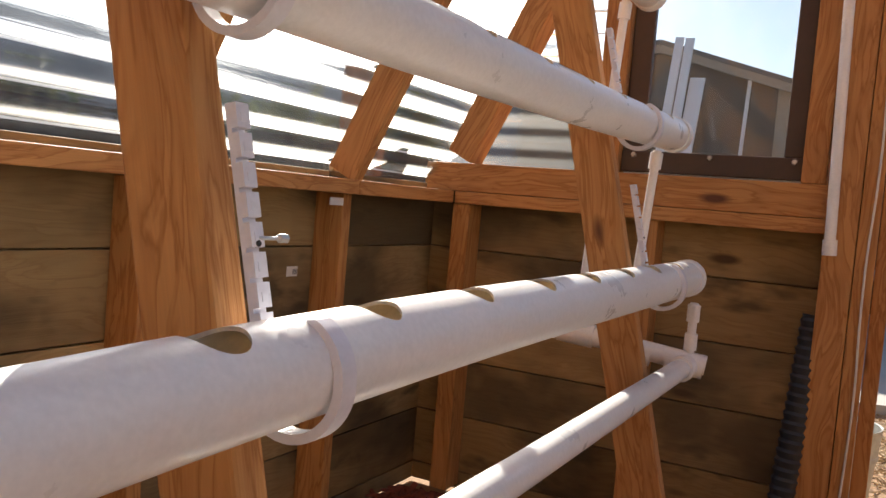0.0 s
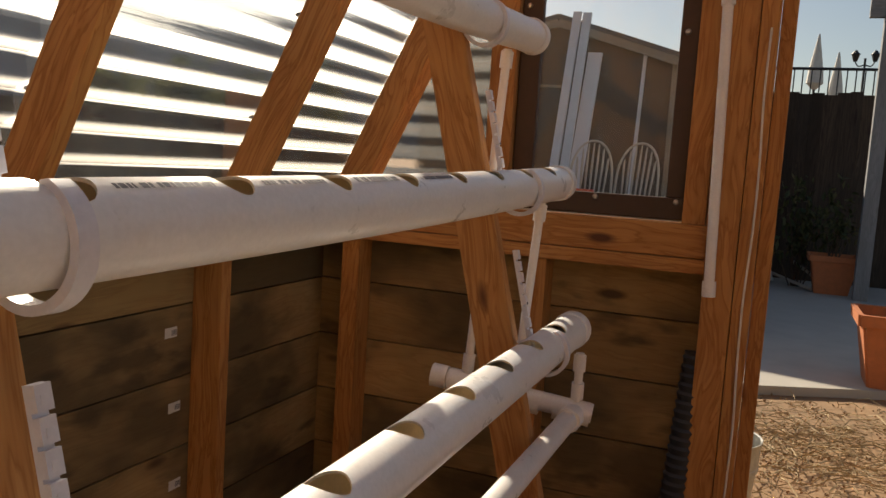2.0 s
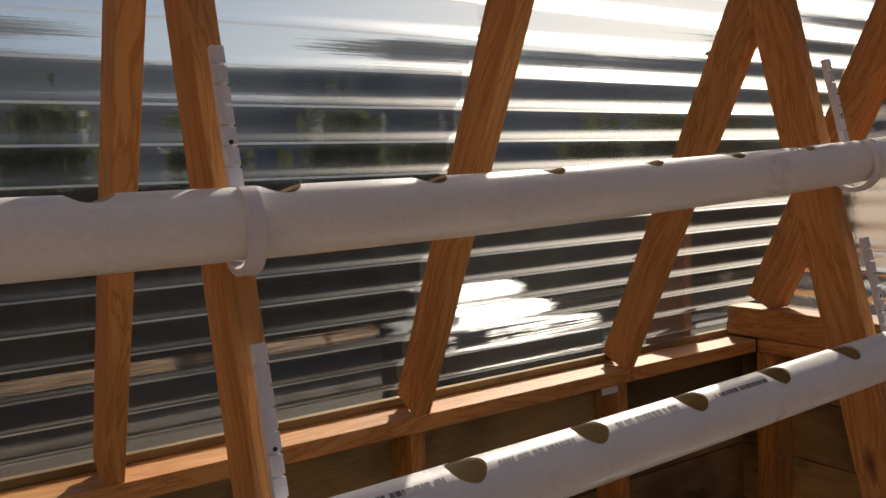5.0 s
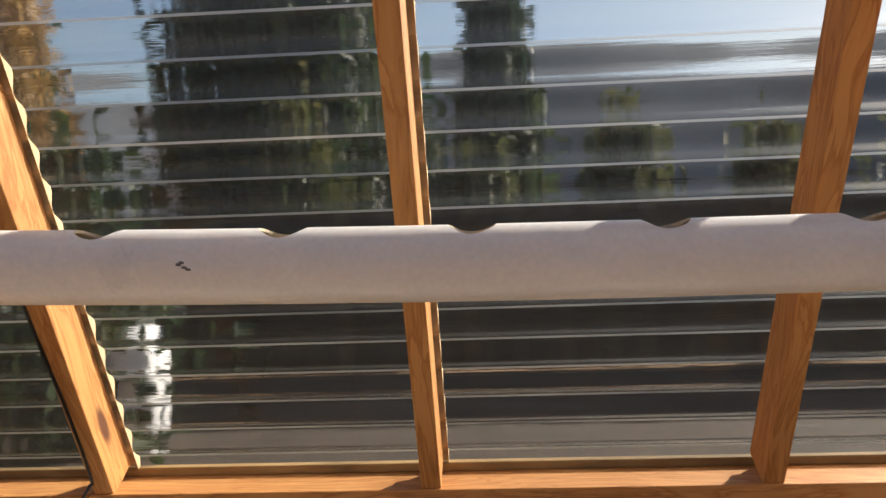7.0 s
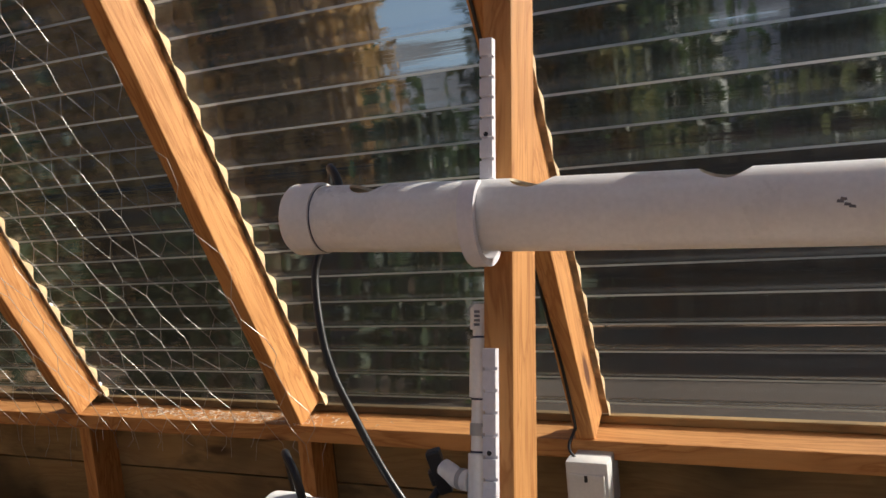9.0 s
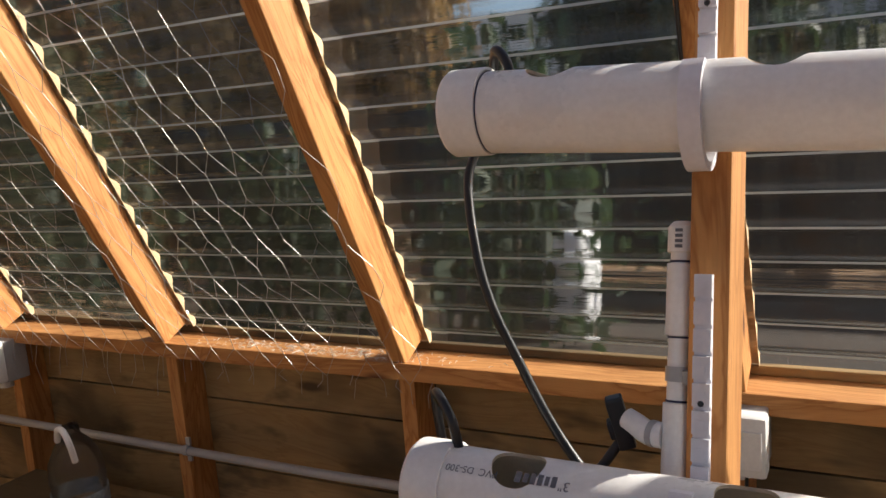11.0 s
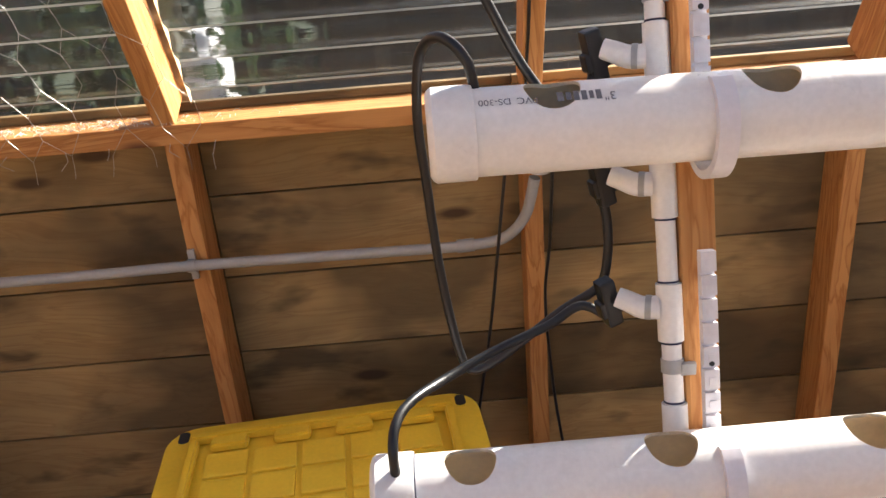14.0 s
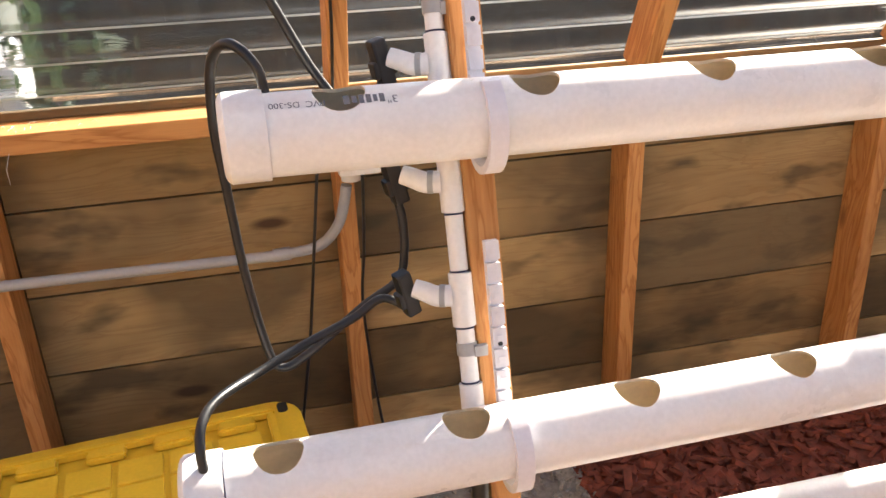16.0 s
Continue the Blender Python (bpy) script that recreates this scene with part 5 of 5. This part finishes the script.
def windsor_chair(x, y, z, turn):
    c = thing("windsor_chair", (x, y, z), "worn cream spindle-back wooden chair on the deck", "chair", "chairs on the deck")
    m = pose(x, y, z, 0, 0, turn)
    part("seat", rounded_slab(0.22, 0.21, 0.42, 0.455, 0.12, 0.008), CHAIR_PAINT, c, matrix=m, smooth=True)
    for sx in (1, -1):
        for sy in (1, -1):
            part("leg", sweep([m @ Vector((0.14 * sx, 0.13 * sy, 0.425)), m @ Vector((0.2 * sx, 0.2 * sy, 0.002))], lambda q: 0.013 + 0.007 * math.sin(3.1 * q), 8, 6), CHAIR_PAINT, c)
        part("stretcher", sweep([m @ Vector((0.17 * sx, -0.165, 0.2)), m @ Vector((0.17 * sx, 0.165, 0.2))], 0.010, 8), CHAIR_PAINT, c)
    hoop = [m @ Vector((0.17 + 0.12 * math.sin(math.pi * k / 12), 0.20 * math.cos(math.pi * k / 12), 0.45 + 0.52 * math.sin(math.pi * k / 12) ** 0.6)) for k in range(13)]
    part("hoop", sweep(hoop, 0.012, 8, 3), CHAIR_PAINT, c, smooth=True)
    for k in range(-3, 4):
        u = k / 4
        top = 0.45 + 0.50 * (1 - u * u) ** 0.4
        part("spindle", sweep([m @ Vector((0.165, 0.17 * u, 0.45)), m @ Vector((0.225, 0.19 * u, 0.72)), m @ Vector((0.17 + 0.12 * (top - 0.45) / 0.52, 0.195 * u, top))], lambda q: 0.006 + 0.005 * math.sin(3.1 * q), 6, 3), CHAIR_PAINT, c)
    return c


windsor_chair(7.0, 1.18, 0.53, 4)
windsor_chair(7.05, 0.79, 0.53, -6)
whole("red_box", box_bm((6.9, 1.11, 0.987), (7.02, 1.31, 1.045), 0.01), RED_PLASTIC, "small red plastic box on a chair seat", "box")


def sack(name, x, y, z, w, h, d, mat, label):
    bm = bmesh.new()
    bmesh.ops.create_uvsphere(bm, u_segments=20, v_segments=12, radius=1)
    for v in bm.verts:
        q = v.co.copy()
        f = lambda t: math.copysign(abs(t) ** 0.5, t)
        n = 0.06 * noise.noise(q * 2.5 + Vector((x, y, 0)))
        v.co = (x + d * f(q.x) * (1 + n), y + w * f(q.y) * (1 + n), z + h * (f(q.z) + 1) * (1 + n * 0.5))
    return whole(name, bm, mat, label, "bag", smooth="all")


sack("soil_bag", 7.5, 1.90, 0.53, 0.26, 0.26, 0.12, BAG, "printed plastic bag of potting soil standing on the deck")
sack("plastic_bag", 7.5, 2.24, 0.53, 0.12, 0.29, 0.10, PINK_BAG, "crumpled pink plastic bag on the deck")

# ---- outside, north: seen through the corrugated sheets ----
frame_ = thing("cold_frame", (2.0, 2.75, 0), "dark planting tub with a tilted white lid", "cold frame")
part("tub", box_bm((1.62, 2.42, 0.0), (2.62, 3.05, 0.76), 0.03), TOTE_BLACK, frame_)
part("lid", box_bm((-0.36, -0.26, -0.012), (0.36, 0.26, 0.012), 0.004), WHITE_PAINT, frame_, "tilted white lid", matrix=pose(2.12, 2.76, 0.86, 20, 4, 8))
# White lump added in place of an unidentified bright spot.
sack("white_sack", -2.95, 4.6, 0.012, 0.22, 0.36, 0.16, WHITE_PAINT, "white lump added for an unidentified bright spot behind the wall")
beam("stake", (1.93, 1.35, 0.0), (1.93, 1.35, 1.42), 0.19, 0.04, (0, 1, 0), CEDAR, thing("wooden_post", (1.93, 1.35, 0), "reddish wooden post outside the end wall", "post"))

# dark ground sheet along the outside of the back wall, added for its shade
bm = bmesh.new()
bed = [[bm.verts.new((-7.0 + 0.25 * i, 1.0 + 0.385 * j + (0.12 * noise.noise((i * 0.4, 3, 1)) if j == 14 else 0.0), -0.004 if j in (0, 14) or i in (0, 55) else 0.014 + 0.012 * noise.noise((i * 0.9, j * 0.8, 4)))) for j in range(15)] for i in range(56)]
for c0, c1 in zip(bed, bed[1:]):
    for j in range(14):
        bm.faces.new((c0[j], c1[j], c1[j + 1], c0[j + 1]))
whole("garden_bed", bm, SHADE_GROUND, "dark ground sheet added for the shade along the greenhouse wall", "garden bed", kind="structure", smooth=True)


def tree(name, x, y, height, radius, low, clumps, leaf, mat, label, group):
    t = thing(name, (x, y, 0), label, "tree", group)
    tb, lb = bmesh.new(), bmesh.new()
    add_sweep(tb, [Vector((x, y, -0.02)), Vector((x + 0.05, y, height * 0.5)), Vector((x, y + 0.05, height * 0.95))], lambda q: 0.16 * (1.05 - q) * height / 7, 8)
    for _ in range(clumps):
        q = rng.uniform(low, 1.0)
        a = rng.uniform(0, 6.28)
        r = radius * (1 - (q - low) / (1 - low)) ** 0.7 * rng.uniform(0.25, 1.0) * (1 + 0.35 * noise.noise((x + math.cos(a), math.sin(a), q * 5)))
        c = Vector((x + r * math.cos(a), y + r * math.sin(a), q * height))
        if rng.random() < 0.25:
            add_sweep(tb, [Vector((x, y, q * height - 0.3)), c], lambda s: 0.03 * (1.1 - s), 4, False)
        for _ in range(16):
            add_leaf(lb, c + Vector((rng.gauss(0, 0.2), rng.gauss(0, 0.2), rng.gauss(0, 0.22))) * (0.6 + radius * 0.3), leaf * rng.uniform(0.6, 1.3))
    part("trunk", tb, BARK, t)
    part("crown", lb, mat, t, kind="stuff")
    return t


for x, y, h, r in ((-3.4, 11.5, 9.5, 2.2), (-0.45, 14.5, 5.5, 0.95), (-8.4, 11.0, 9.0, 1.9), (-10.5, 9.5, 8.5, 2.3), (-14.0, 9.0, 8.0, 2.6), (-10.2, 14.5, 8.0, 2.0), (-12.0, 7.6, 6.0, 1.9), (-9.0, 7.8, 5.0, 1.5)):
    tree("conifer_tree", x, y, h, r, 0.06, int(330 * r), 0.2, LEAF_BROWN if x in (-8.4, -9.0) else LEAF_DARK, "tall brown drying conifer lit by the sun" if x in (-8.4, -9.0) else "tall dark conifer with dense ragged foliage", "trees behind the greenhouse")
for k in range(11):
    x = -3.0 + 1.9 * k + rng.uniform(-0.4, 0.4)
    tree("bush", x, 10.0 + rng.uniform(-1, 1), rng.uniform(1.9, 2.9), rng.uniform(0.9, 1.3), 0.1, 70, 0.15, LEAF_SHRUB, "olive-green bush behind the low fence", "bushes behind the greenhouse")
for k in range(7):
    tree("bush", -13 + 1.6 * k + rng.uniform(-0.3, 0.3), 4.6 + rng.uniform(-0.6, 0.8), rng.uniform(1.2, 2.2), rng.uniform(0.7, 1.0), 0.1, 50, 0.11, LEAF_DARK, "dark leafy bush in the shaded yard", "bushes in the yard")
bm = bmesh.new()
prev = None
for k in range(81):
    a = radians(10 + 160 * k / 80)
    h = 38 + 12 * noise.noise((k * 0.09, 0, 0)) + 2.5 * noise.noise((k * 0.5, 3, 0))
    row = [bm.verts.new((d * math.cos(a), d * math.sin(a), z)) for d, z in ((150, -0.5), (190, h * 0.7), (230, h), (260, -0.5))]
    if prev:
        for j in range(3):
            bm.faces.new((prev[j], prev[j + 1], row[j + 1], row[j]))
    prev = row
bmesh.ops.recalc_face_normals(bm, faces=bm.faces[:])
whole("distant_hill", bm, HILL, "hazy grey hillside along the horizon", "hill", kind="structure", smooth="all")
